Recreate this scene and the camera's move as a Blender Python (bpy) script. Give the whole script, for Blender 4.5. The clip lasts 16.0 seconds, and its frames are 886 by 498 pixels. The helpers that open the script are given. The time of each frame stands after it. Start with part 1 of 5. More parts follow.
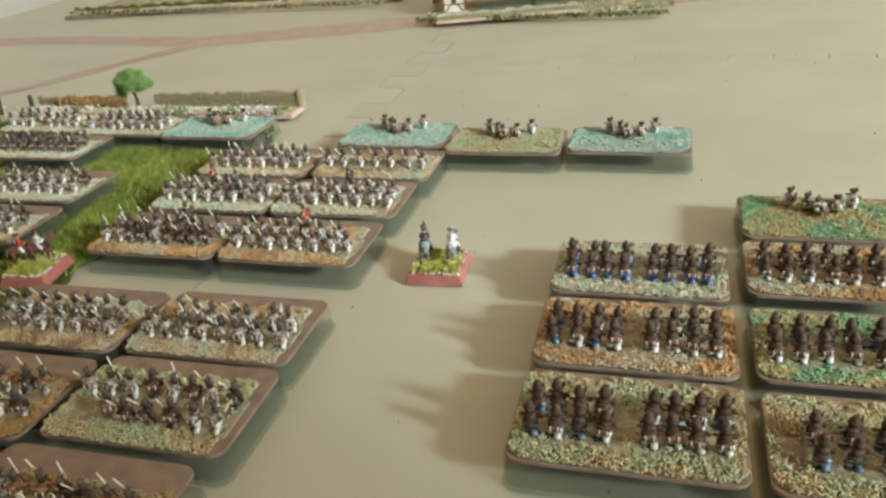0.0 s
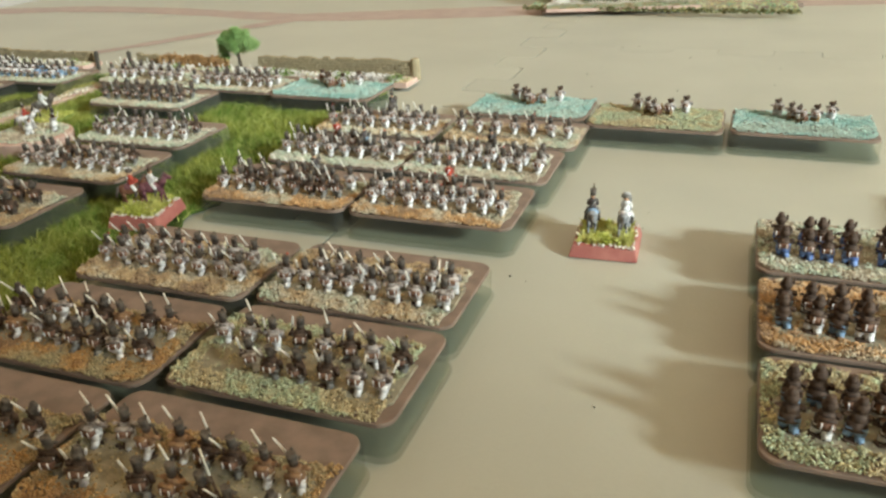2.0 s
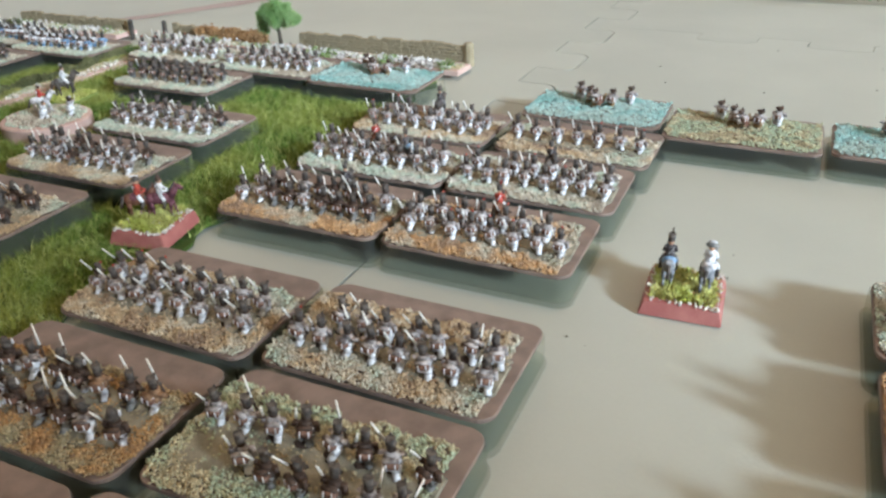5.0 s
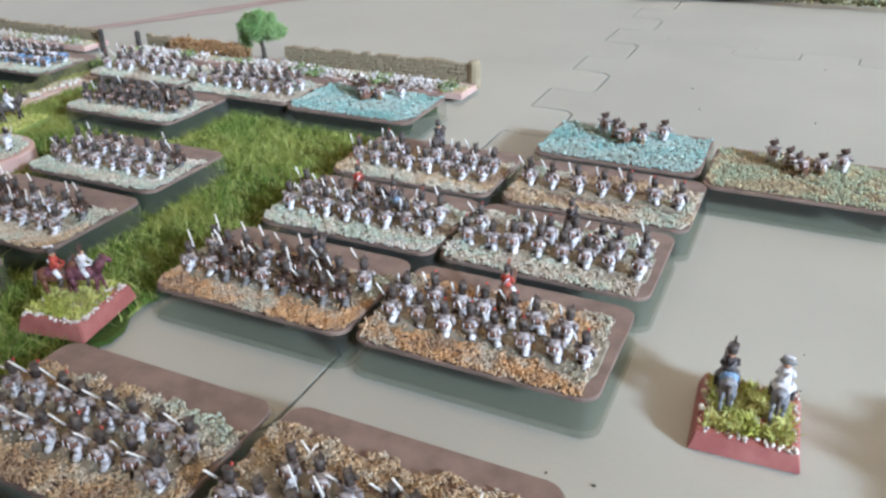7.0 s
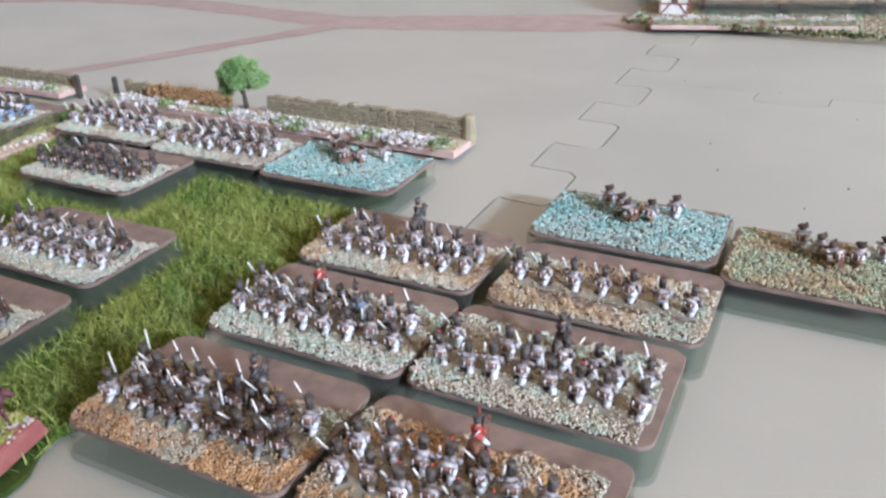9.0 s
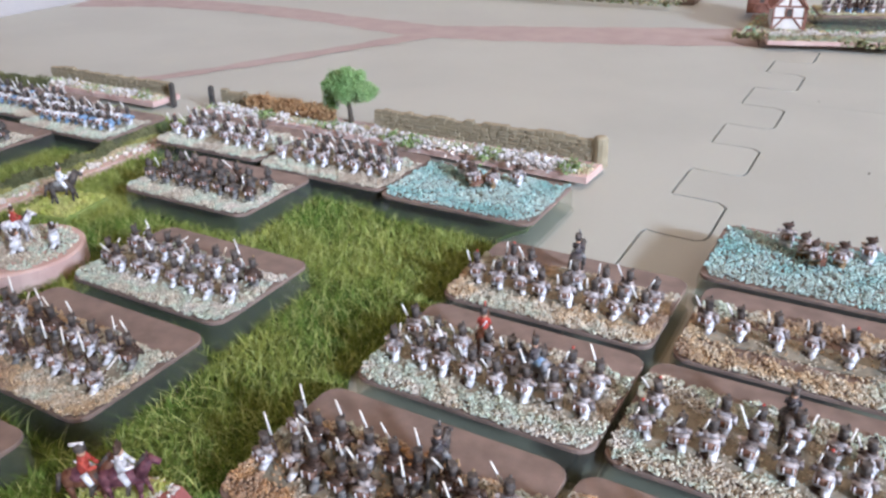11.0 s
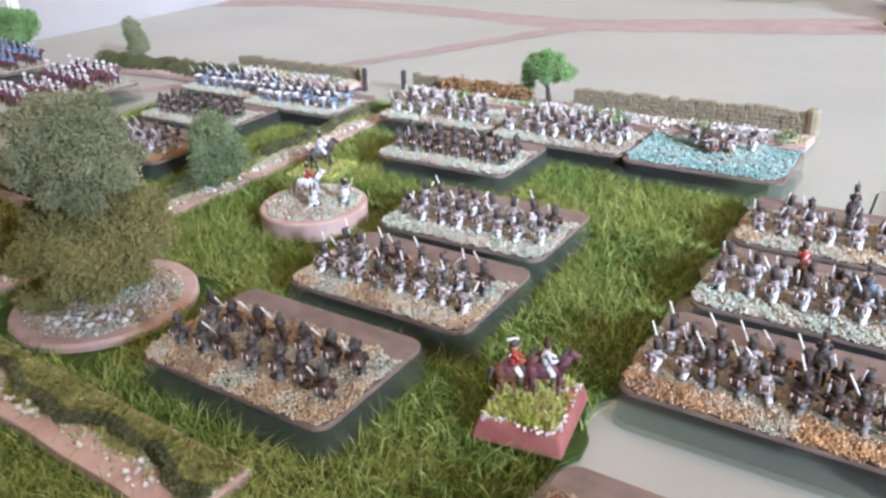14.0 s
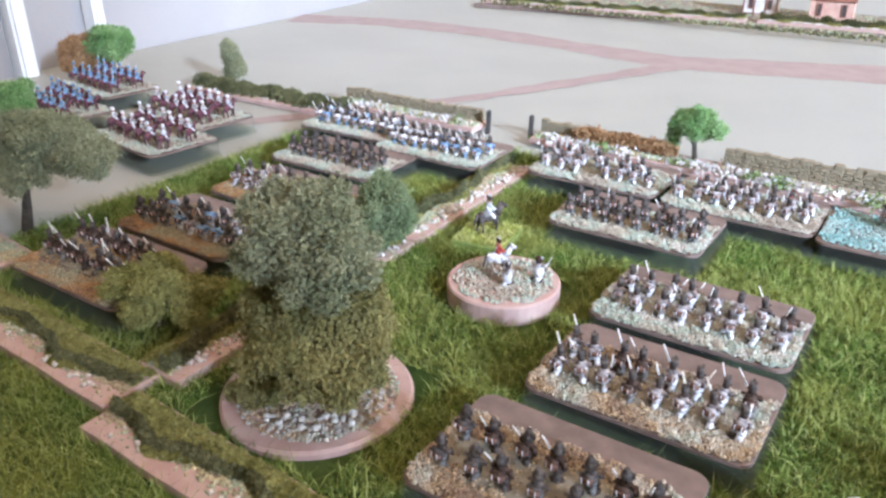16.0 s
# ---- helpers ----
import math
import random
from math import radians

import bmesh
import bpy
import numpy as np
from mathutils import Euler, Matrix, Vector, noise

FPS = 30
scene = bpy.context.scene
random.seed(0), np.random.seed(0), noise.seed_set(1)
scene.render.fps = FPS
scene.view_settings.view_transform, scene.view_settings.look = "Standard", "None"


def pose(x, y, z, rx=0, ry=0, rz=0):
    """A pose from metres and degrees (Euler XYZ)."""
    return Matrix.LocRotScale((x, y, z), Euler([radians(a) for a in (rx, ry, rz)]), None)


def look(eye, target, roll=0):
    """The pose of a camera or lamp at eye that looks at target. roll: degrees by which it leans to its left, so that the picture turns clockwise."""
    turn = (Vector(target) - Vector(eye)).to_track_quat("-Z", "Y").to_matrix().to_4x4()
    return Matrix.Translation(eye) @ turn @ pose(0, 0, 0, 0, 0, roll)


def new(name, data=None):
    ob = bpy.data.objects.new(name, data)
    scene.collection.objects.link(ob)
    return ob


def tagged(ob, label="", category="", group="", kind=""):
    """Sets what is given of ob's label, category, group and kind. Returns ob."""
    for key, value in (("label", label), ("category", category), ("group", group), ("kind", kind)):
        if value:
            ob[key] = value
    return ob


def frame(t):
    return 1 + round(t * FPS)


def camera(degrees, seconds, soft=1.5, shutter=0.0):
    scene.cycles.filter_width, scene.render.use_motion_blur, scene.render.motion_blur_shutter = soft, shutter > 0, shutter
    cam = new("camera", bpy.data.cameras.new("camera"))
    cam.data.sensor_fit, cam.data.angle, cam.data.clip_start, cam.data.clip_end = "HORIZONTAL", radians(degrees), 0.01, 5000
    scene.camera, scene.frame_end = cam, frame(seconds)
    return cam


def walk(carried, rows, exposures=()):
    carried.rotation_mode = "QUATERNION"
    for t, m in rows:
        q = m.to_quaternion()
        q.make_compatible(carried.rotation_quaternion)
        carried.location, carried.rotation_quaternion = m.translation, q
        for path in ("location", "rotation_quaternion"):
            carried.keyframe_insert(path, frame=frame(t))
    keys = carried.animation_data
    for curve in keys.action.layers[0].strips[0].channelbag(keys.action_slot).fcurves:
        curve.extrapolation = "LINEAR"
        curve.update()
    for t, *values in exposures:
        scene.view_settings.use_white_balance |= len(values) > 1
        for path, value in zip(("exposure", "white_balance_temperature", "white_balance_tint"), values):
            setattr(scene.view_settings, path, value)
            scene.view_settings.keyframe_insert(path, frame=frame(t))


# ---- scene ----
cam = camera(58.4, 16.0, soft=2.6)
# decimetres: eye, target; roll in degrees
PATH = [
    (0, (1.006, 2.07, 1.475), (0.472, 3.774, 0.574), -5.2),
    (0.5, (0.849, 2.086, 1.39), (0.285, 3.787, 0.501), -3.5),
    (1, (0.706, 2.069, 1.281), (0.122, 3.782, 0.43), -3.3),
    (1.5, (0.584, 2.093, 1.187), (-0.017, 3.799, 0.332), -2.3),
    (2, (0.514, 2.215, 1.153), (-0.128, 3.906, 0.299), -2.3),
    (2.5, (0.435, 2.221, 1.136), (-0.284, 3.879, 0.279), -1.8),
    (3, (0.4, 2.294, 1.141), (-0.349, 3.93, 0.267), -1.6),
    (3.5, (0.411, 2.385, 1.156), (-0.331, 4.002, 0.242), -1.4),
    (4, (0.419, 2.483, 1.192), (-0.314, 4.097, 0.266), -1.2),
    (6.5, (0.178, 3.012, 1.184), (-0.572, 4.603, 0.233), -1.1),
    (7, (0.156, 3.191, 1.163), (-0.6, 4.783, 0.217), -1.1),
    (7.5, (0.186, 3.306, 1.186), (-0.574, 4.9, 0.246), -1.3),
    (8, (0.17, 3.419, 1.25), (-0.602, 5.013, 0.321), -1.4),
    (10.5, (-0.187, 3.778, 1.2), (-1.063, 5.331, 0.294), -1.9),
    (11, (-0.336, 3.72, 1.196), (-1.238, 5.263, 0.299), -1.6),
    (11.5, (-0.459, 3.633, 1.185), (-1.39, 5.166, 0.302), -1.8),
    (12, (-0.526, 3.523, 1.2), (-1.488, 5.043, 0.326), -1.9),
    (12.5, (-0.548, 3.444, 1.145), (-1.511, 4.958, 0.261), -2.1),
    (13, (-0.592, 3.354, 1.219), (-1.564, 4.858, 0.328), -2.5),
    (13.5, (-0.678, 3.206, 1.188), (-1.661, 4.714, 0.316), -2.3),
    (14, (-0.826, 3.104, 1.151), (-1.832, 4.597, 0.278), -2.7),
    (14.5, (-0.922, 3.001, 1.084), (-1.933, 4.493, 0.217), -2.5),
    (15, (-1.142, 2.942, 1.163), (-2.156, 4.429, 0.29), -2.0),
    (15.5, (-1.32, 2.972, 1.237), (-2.341, 4.447, 0.353), -1.3),
    (16, (-1.515, 2.963, 1.342), (-2.521, 4.455, 0.469), -0.3),
]
S = 0.1  # one plan unit in metres


def dm(v):
    return tuple(S * c for c in v)


EXPOSURES = [(0.0, -0.95, 7800, 0), (3.2, -0.70, 7300, 3), (4.2, -0.72, 6600, 5), (7.0, -0.76, 5850, 13), (11.0, -0.68, 5950, 20), (13.5, -0.40, 5850, 19), (16.0, -0.16, 5650, 17)]
walk(cam, [(t, look(dm(eye), dm(target), roll)) for t, eye, target, roll in PATH], EXPOSURES)

# ---- light ----
world = bpy.data.worlds.new("sky")
scene.world = world
world.use_nodes = True
wn = world.node_tree
sky = wn.nodes.new("ShaderNodeTexSky")
sky.sky_type = "NISHITA"
sky.sun_disc = False
sky.sun_elevation, sky.sun_rotation = radians(35), radians(200)
wn.links.new(sky.outputs["Color"], wn.nodes["Background"].inputs["Color"])
wn.nodes["Background"].inputs["Strength"].default_value = 0.12

WIN_X, WIN_Y, WIN_Z, WIN_W, WIN_H = 3.20, -0.84, 1.36, 0.44, 0.40
# unseen north opening, added so its fill light brightens the far mat
NWIN_X, NWIN_Z, NWIN_W, NWIN_H = -0.25, 0.95, 1.5, 1.2


def area(name, eye, target, w, h, power, colour):
    lamp = bpy.data.lights.new(name, "AREA")
    lamp.shape, lamp.size, lamp.size_y, lamp.energy, lamp.color = "RECTANGLE", w, h, power, colour
    ob = new(name, lamp)
    ob.matrix_world = look(eye, target)
    return ob


area("window_daylight", (WIN_X - 0.02, WIN_Y, WIN_Z), (0.0, 0.45, 0.0), WIN_W, WIN_H, 460.0, (0.73, 0.87, 1.0))
# added fill from the north, out of view, lifting the far mat
area("north_fill", (NWIN_X, 2.57, NWIN_Z), (NWIN_X, 0.6, 0.0), NWIN_W, NWIN_H, 2.6, (0.74, 0.90, 1.0))
area("ceiling_lamp_glow", (0.10, 0.95, 1.84), (0.1, 0.9, 0.0), 0.6, 0.6, 14.5, (1.0, 0.58, 0.27))

# ---- materials ----


def nodes_of(m):
    m.use_nodes = True
    return m.node_tree.nodes, m.node_tree.links, m.node_tree.nodes["Principled BSDF"]


def mat(name, a, b, scale=400.0, rough=0.8, bump=0.0, bump_scale=None, metal=0.0, fine=0.12, c=None, spec=0.3, island=0.0):
    """Two tones a and b mixed by broad noise (scale per metre), a fine grain, an optional third tone c by piece."""
    m = bpy.data.materials.new(name)
    n, l, p = nodes_of(m)
    tc, info = n.new("ShaderNodeTexCoord"), n.new("ShaderNodeObjectInfo")
    off = n.new("ShaderNodeVectorMath")
    off.operation = "MULTIPLY_ADD"
    off.inputs[1].default_value = (3.7, 5.1, 2.3)
    l.new(info.outputs["Random"], off.inputs[0])
    l.new(tc.outputs["Object"], off.inputs[2])
    big = n.new("ShaderNodeTexNoise")
    big.inputs["Scale"].default_value, big.inputs["Detail"].default_value = scale, 4.0
    l.new(off.outputs[0], big.inputs["Vector"])
    ramp = n.new("ShaderNodeValToRGB")
    ramp.color_ramp.elements[0].position, ramp.color_ramp.elements[1].position = 0.36, 0.64
    ramp.color_ramp.elements[0].color, ramp.color_ramp.elements[1].color = (*a, 1), (*b, 1)
    l.new(big.outputs["Fac"], ramp.inputs["Fac"])
    col = ramp.outputs["Color"]
    if c is not None or island:
        geo = n.new("ShaderNodeNewGeometry")
        if c is not None:
            step = n.new("ShaderNodeValToRGB")
            step.color_ramp.elements[0].position, step.color_ramp.elements[1].position = 0.62, 0.9
            l.new(geo.outputs["Random Per Island"], step.inputs["Fac"])
            mix = n.new("ShaderNodeMix")
            mix.data_type = "RGBA"
            mix.inputs["B"].default_value = (*c, 1)
            l.new(step.outputs["Color"], mix.inputs["Factor"])
            l.new(col, mix.inputs["A"])
            col = mix.outputs["Result"]
        if island:
            mr = n.new("ShaderNodeMapRange")
            mr.inputs["To Min"].default_value, mr.inputs["To Max"].default_value = 1 - island, 1 + island
            l.new(geo.outputs["Random Per Island"], mr.inputs["Value"])
            hs = n.new("ShaderNodeHueSaturation")
            l.new(mr.outputs["Result"], hs.inputs["Value"])
            l.new(col, hs.inputs["Color"])
            col = hs.outputs["Color"]
    grain = n.new("ShaderNodeTexNoise")
    grain.inputs["Scale"].default_value, grain.inputs["Detail"].default_value = (bump_scale or scale * 6), 3.0
    l.new(off.outputs[0], grain.inputs["Vector"])
    gr = n.new("ShaderNodeMapRange")
    gr.inputs["To Min"].default_value, gr.inputs["To Max"].default_value = 1 - fine, 1 + fine
    l.new(grain.outputs["Fac"], gr.inputs["Value"])
    hsv = n.new("ShaderNodeHueSaturation")
    l.new(gr.outputs["Result"], hsv.inputs["Value"])
    l.new(col, hsv.inputs["Color"])
    l.new(hsv.outputs["Color"], p.inputs["Base Color"])
    p.inputs["Roughness"].default_value, p.inputs["Metallic"].default_value = rough, metal
    p.inputs["Specular IOR Level"].default_value = spec
    if bump:
        bp = n.new("ShaderNodeBump")
        bp.inputs["Strength"].default_value, bp.inputs["Distance"].default_value = 0.6, bump
        l.new(grain.outputs["Fac"], bp.inputs["Height"])
        l.new(bp.outputs["Normal"], p.inputs["Normal"])
    return m


MAT_FOAM = mat("foam_mat", (0.385, 0.385, 0.335), (0.42, 0.42, 0.365), 14, 0.5, 0.0001, 900, fine=0.03, spec=0.5)
MAT_GAP = mat("seam_dark", (0.06, 0.055, 0.045), (0.09, 0.08, 0.06), 300)
ROAD = mat("road_paint", (0.36, 0.278, 0.255), (0.41, 0.325, 0.298), 60, 0.75, 0.0001, 900, fine=0.06)
PLATE = mat("brown_plate", (0.175, 0.125, 0.103), (0.245, 0.178, 0.148), 160, 0.55, 0.00005, 1500, fine=0.06)
PINK = mat("pink_mdf", (0.50, 0.33, 0.29), (0.58, 0.42, 0.37), 120, 0.7, 0.0001, 1200, fine=0.06)
REDBASE = mat("red_painted_base", (0.33, 0.11, 0.10), (0.41, 0.16, 0.14), 150, 0.5, 0.00008, 1200, fine=0.06)


def flock_mat(name, tones, scale=60.0):
    """Crumb colour: soft patches of four tones, with pale and dark crumbs among them."""
    m = bpy.data.materials.new(name)
    n, l, p = nodes_of(m)
    tc, info, geo = n.new("ShaderNodeTexCoord"), n.new("ShaderNodeObjectInfo"), n.new("ShaderNodeNewGeometry")
    off = n.new("ShaderNodeVectorMath")
    off.operation = "MULTIPLY_ADD"
    off.inputs[1].default_value = (3.7, 5.1, 2.3)
    l.new(info.outputs["Random"], off.inputs[0])
    l.new(tc.outputs["Object"], off.inputs[2])
    big = n.new("ShaderNodeTexNoise")
    big.inputs["Scale"].default_value, big.inputs["Detail"].default_value, big.inputs["Roughness"].default_value = scale, 5.0, 0.62
    l.new(off.outputs[0], big.inputs["Vector"])
    ramp = n.new("ShaderNodeValToRGB")
    el = ramp.color_ramp.elements
    el[0].position, el[0].color = 0.36, (*tones[0], 1)
    el[1].position, el[1].color = 0.64, (*tones[3], 1)
    for at, tone in ((0.46, tones[1]), (0.54, tones[2])):
        e = el.new(at)
        e.color = (*tone, 1)
    l.new(big.outputs["Fac"], ramp.inputs["Fac"])
    val = n.new("ShaderNodeValToRGB")
    ve = val.color_ramp.elements
    ve[0].position, ve[0].color = 0.0, (0.46, 0.46, 0.46, 1)
    ve[1].position, ve[1].color = 1.0, (1.0, 1.0, 1.0, 1)
    for at, g_ in ((0.22, 0.62), (0.80, 0.72)):
        e = ve.new(at)
        e.color = (g_, g_, g_, 1)
    l.new(geo.outputs["Random Per Island"], val.inputs["Fac"])
    mul = n.new("ShaderNodeMath")
    mul.operation = "MULTIPLY"
    mul.inputs[1].default_value = 1.72
    l.new(val.outputs["Color"], mul.inputs[0])
    hs = n.new("ShaderNodeHueSaturation")
    l.new(mul.outputs[0], hs.inputs["Value"])
    l.new(ramp.outputs["Color"], hs.inputs["Color"])
    l.new(hs.outputs["Color"], p.inputs["Base Color"])
    p.inputs["Roughness"].default_value, p.inputs["Specular IOR Level"].default_value = 0.85, 0.25
    return m


FLOCK = {
    "tan": flock_mat("flock_tan", ((0.28, 0.20, 0.14), (0.43, 0.32, 0.20), (0.46, 0.41, 0.33), (0.37, 0.41, 0.33))),
    "earth": flock_mat("flock_earth", ((0.24, 0.15, 0.09), (0.37, 0.22, 0.10), (0.33, 0.27, 0.17), (0.28, 0.26, 0.17))),
    "grey": flock_mat("flock_grey", ((0.36, 0.31, 0.25), (0.46, 0.42, 0.34), (0.38, 0.44, 0.36), (0.50, 0.46, 0.40))),
    "ochre": flock_mat("flock_ochre", ((0.31, 0.21, 0.14), (0.46, 0.28, 0.14), (0.42, 0.35, 0.27), (0.36, 0.37, 0.29))),
    "teal": flock_mat("flock_teal", ((0.21, 0.38, 0.36), (0.30, 0.46, 0.44), (0.38, 0.50, 0.47), (0.33, 0.40, 0.36))),
    "olive": flock_mat("flock_olive", ((0.34, 0.28, 0.18), (0.43, 0.37, 0.24), (0.33, 0.39, 0.28), (0.44, 0.38, 0.23))),
    "green": flock_mat("flock_green", ((0.14, 0.31, 0.20), (0.24, 0.35, 0.22), (0.42, 0.33, 0.18), (0.20, 0.37, 0.27))),
}
PEBBLE = mat("pale_pebble", (0.62, 0.57, 0.52), (0.74, 0.70, 0.66), 300, 0.9, island=0.2)
GRAVEL = mat("grey_tan_gravel", (0.36, 0.33, 0.29), (0.58, 0.54, 0.50), 500, 0.9, island=0.25)
TUFT = mat("yellow_green_tuft", (0.40, 0.44, 0.09), (0.56, 0.54, 0.20), 120, 0.9, island=0.3)
GRASS = mat("static_grass", (0.120, 0.205, 0.034), (0.275, 0.305, 0.066), 26, 0.8, c=(0.37, 0.41, 0.14), island=0.22, spec=0.15)
GRASS_MAT = mat("grass_mat_weave", (0.035, 0.07, 0.01), (0.07, 0.10, 0.02), 60, 0.95, 0.0008, 700)
LEAF_OLIVE = mat("olive_foliage", (0.21, 0.20, 0.075), (0.33, 0.295, 0.12), 90, 0.95, island=0.10, fine=0.06, spec=0.05)
LEAF_GREY = mat("grey_green_foliage", (0.24, 0.255, 0.145), (0.34, 0.345, 0.21), 50, 0.95, island=0.09, fine=0.06, spec=0.05)
LEAF_BRIGHT = mat("bright_green_foam", (0.18, 0.33, 0.11), (0.31, 0.45, 0.20), 90, 0.95, island=0.18, fine=0.06, spec=0.05)
LEAF_DARK = mat("dark_hedge_foam", (0.11, 0.115, 0.055), (0.20, 0.195, 0.095), 90, 0.95, island=0.22, fine=0.06, spec=0.05)
LEAF_SAGE = mat("sage_green_foam", (0.18, 0.235, 0.115), (0.28, 0.33, 0.18), 70, 0.95, island=0.10, fine=0.06, spec=0.05)
LEAF_MID = mat("mid_green_foam", (0.17, 0.25, 0.09), (0.27, 0.35, 0.15), 90, 0.95, island=0.18, fine=0.06, spec=0.05)
LEAF_MOSS = mat("yellow_green_moss", (0.23, 0.23, 0.07), (0.37, 0.35, 0.13), 110, 0.95, island=0.2, fine=0.08, spec=0.05)
LEAF_RUST = mat("rust_lichen", (0.34, 0.19, 0.09), (0.45, 0.28, 0.14), 90, 0.95, island=0.2)
BARK = mat("bark", (0.055, 0.045, 0.035), (0.10, 0.08, 0.06), 300, 0.9, 0.0003)
STONE = mat("cast_stone", (0.26, 0.215, 0.14), (0.37, 0.315, 0.215), 130, 0.9, 0.0004, 900, island=0.10)
DARKWOOD = mat("dark_gate_wood", (0.05, 0.045, 0.04), (0.09, 0.08, 0.07), 300, 0.8)
# paint on the castings
P_BLACK = mat("black_paint", (0.048, 0.040, 0.036), (0.135, 0.112, 0.098), 900, 0.6)
P_BROWN = mat("dark_brown_paint", (0.05, 0.03, 0.022), (0.095, 0.06, 0.045), 900, 0.65)
P_LINEN = mat("dirty_white_coat_paint", (0.26, 0.23, 0.24), (0.90, 0.90, 0.94), 520, 0.65, fine=0.3)
P_DRAB = mat("dark_weathered_coat_paint", (0.115, 0.092, 0.088), (0.54, 0.49, 0.48), 600, 0.65, fine=0.3)
P_COAT = mat("slate_coat_paint", (0.045, 0.04, 0.045), (0.11, 0.09, 0.09), 900, 0.65)
P_BLUE = mat("blue_paint", (0.08, 0.15, 0.42), (0.20, 0.32, 0.62), 900, 0.6)
P_SKY = mat("sky_blue_paint", (0.14, 0.24, 0.40), (0.28, 0.42, 0.58), 900, 0.6)
P_WHITE = mat("white_paint", (0.56, 0.55, 0.57), (0.90, 0.90, 0.94), 700, 0.6)
P_GREY = mat("grey_paint", (0.16, 0.16, 0.16), (0.26, 0.25, 0.24), 900, 0.6)
P_PACK = mat("hide_pack_paint", (0.16, 0.075, 0.05), (0.26, 0.15, 0.11), 900, 0.7)
P_SKIN = mat("flesh_paint", (0.50, 0.28, 0.18), (0.60, 0.36, 0.25), 900, 0.6)
P_STEEL = mat("steel_paint", (0.72, 0.70, 0.66), (0.86, 0.84, 0.80), 900, 0.4, spec=0.5)
P_RUST = mat("rust_brown_paint", (0.20, 0.11, 0.065), (0.34, 0.205, 0.12), 900, 0.65)
P_YELLOW = mat("yellow_paint", (0.50, 0.36, 0.07), (0.60, 0.46, 0.14), 900, 0.6)
STRIP_PAINT = mat("dark_strip_paint", (0.20, 0.18, 0.135), (0.33, 0.30, 0.235), 260, 0.9, 0.0003, 1800, fine=0.2, spec=0.1)
P_RED = mat("red_paint", (0.40, 0.05, 0.04), (0.52, 0.10, 0.07), 900, 0.6)
P_HORSE = mat("bay_horse_paint", (0.12, 0.05, 0.03), (0.20, 0.09, 0.055), 900, 0.55)
P_MAROON = mat("maroon_paint", (0.10, 0.035, 0.05), (0.19, 0.075, 0.09), 900, 0.6)
P_DAPPLE = mat("grey_horse_paint", (0.15, 0.16, 0.18), (0.30, 0.30, 0.32), 900, 0.55)
P_OCHRE = mat("ochre_gun_paint", (0.22, 0.14, 0.07), (0.32, 0.22, 0.12), 900, 0.6)
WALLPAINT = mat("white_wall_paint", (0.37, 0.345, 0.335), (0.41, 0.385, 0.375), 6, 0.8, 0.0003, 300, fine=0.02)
CREAM = mat("cream_wall_paint", (0.64, 0.58, 0.48), (0.70, 0.64, 0.53), 5, 0.85, 0.0003, 300, fine=0.02)
TRIMWHITE = mat("white_gloss_trim", (0.80, 0.79, 0.77), (0.84, 0.83, 0.81), 8, 0.35, fine=0.02)
WOOD = mat("floor_wood", (0.22, 0.13, 0.07), (0.32, 0.20, 0.11), 7, 0.5, 0.0004, 60)
TABLE = mat("table_wood", (0.28, 0.18, 0.10), (0.36, 0.24, 0.14), 12, 0.5, 0.0003, 80)
DOORGREY = mat("grey_door_paint", (0.30, 0.28, 0.28), (0.34, 0.32, 0.32), 8, 0.5, fine=0.03)
ROOF = mat("brown_roof_paint", (0.20, 0.085, 0.06), (0.30, 0.14, 0.10), 200, 0.85, 0.0002, 900)
RENDER_WHITE = mat("painted_render", (0.66, 0.62, 0.58), (0.76, 0.72, 0.68), 200, 0.85)
RENDER_PINK = mat("salmon_render", (0.62, 0.36, 0.28), (0.70, 0.46, 0.36), 200, 0.85)

ACRYLIC = bpy.data.materials.new("clear_plastic")
n_, l_, p_ = nodes_of(ACRYLIC)
p_.inputs["Base Color"].default_value = (0.30, 0.31, 0.28, 1)
p_.inputs["Specular IOR Level"].default_value = 0.5
gn_ = n_.new("ShaderNodeTexNoise")
gn_.inputs["Scale"].default_value = 120
gm_ = n_.new("ShaderNodeMapRange")
gm_.inputs["To Min"].default_value, gm_.inputs["To Max"].default_value = 0.06, 0.22
l_.new(gn_.outputs["Fac"], gm_.inputs["Value"])
l_.new(gm_.outputs["Result"], p_.inputs["Roughness"])
tr_, mx_ = n_.new("ShaderNodeBsdfTransparent"), n_.new("ShaderNodeMixShader")
tr_.inputs["Color"].default_value = (0.955, 0.965, 0.935, 1)
mx_.inputs["Fac"].default_value = 0.10
l_.new(tr_.outputs[0], mx_.inputs[1])
l_.new(p_.outputs[0], mx_.inputs[2])
l_.new(mx_.outputs[0], n_["Material Output"].inputs["Surface"])

# ---- mesh tools ----


def mesh_of(name, bm, *mats):
    me = bpy.data.meshes.new(name)
    bm.to_mesh(me)
    bm.free()
    for m in mats:
        me.materials.append(m)
    return me


def part(name, bm, material, parent, label="", m=None):
    me = bm if isinstance(bm, bpy.types.Mesh) else mesh_of(name, bm, material)
    ob = new(name, me)
    ob.parent = parent
    if m is not None:
        ob.matrix_basis = m
    if label:
        ob["label"] = label
    return ob


def thing(name, m, label, category, group="", kind=""):
    return_ob = new(name)
    return_ob.empty_display_size = 0.01
    return_ob.matrix_basis = m
    return tagged(return_ob, label, category, group, kind)


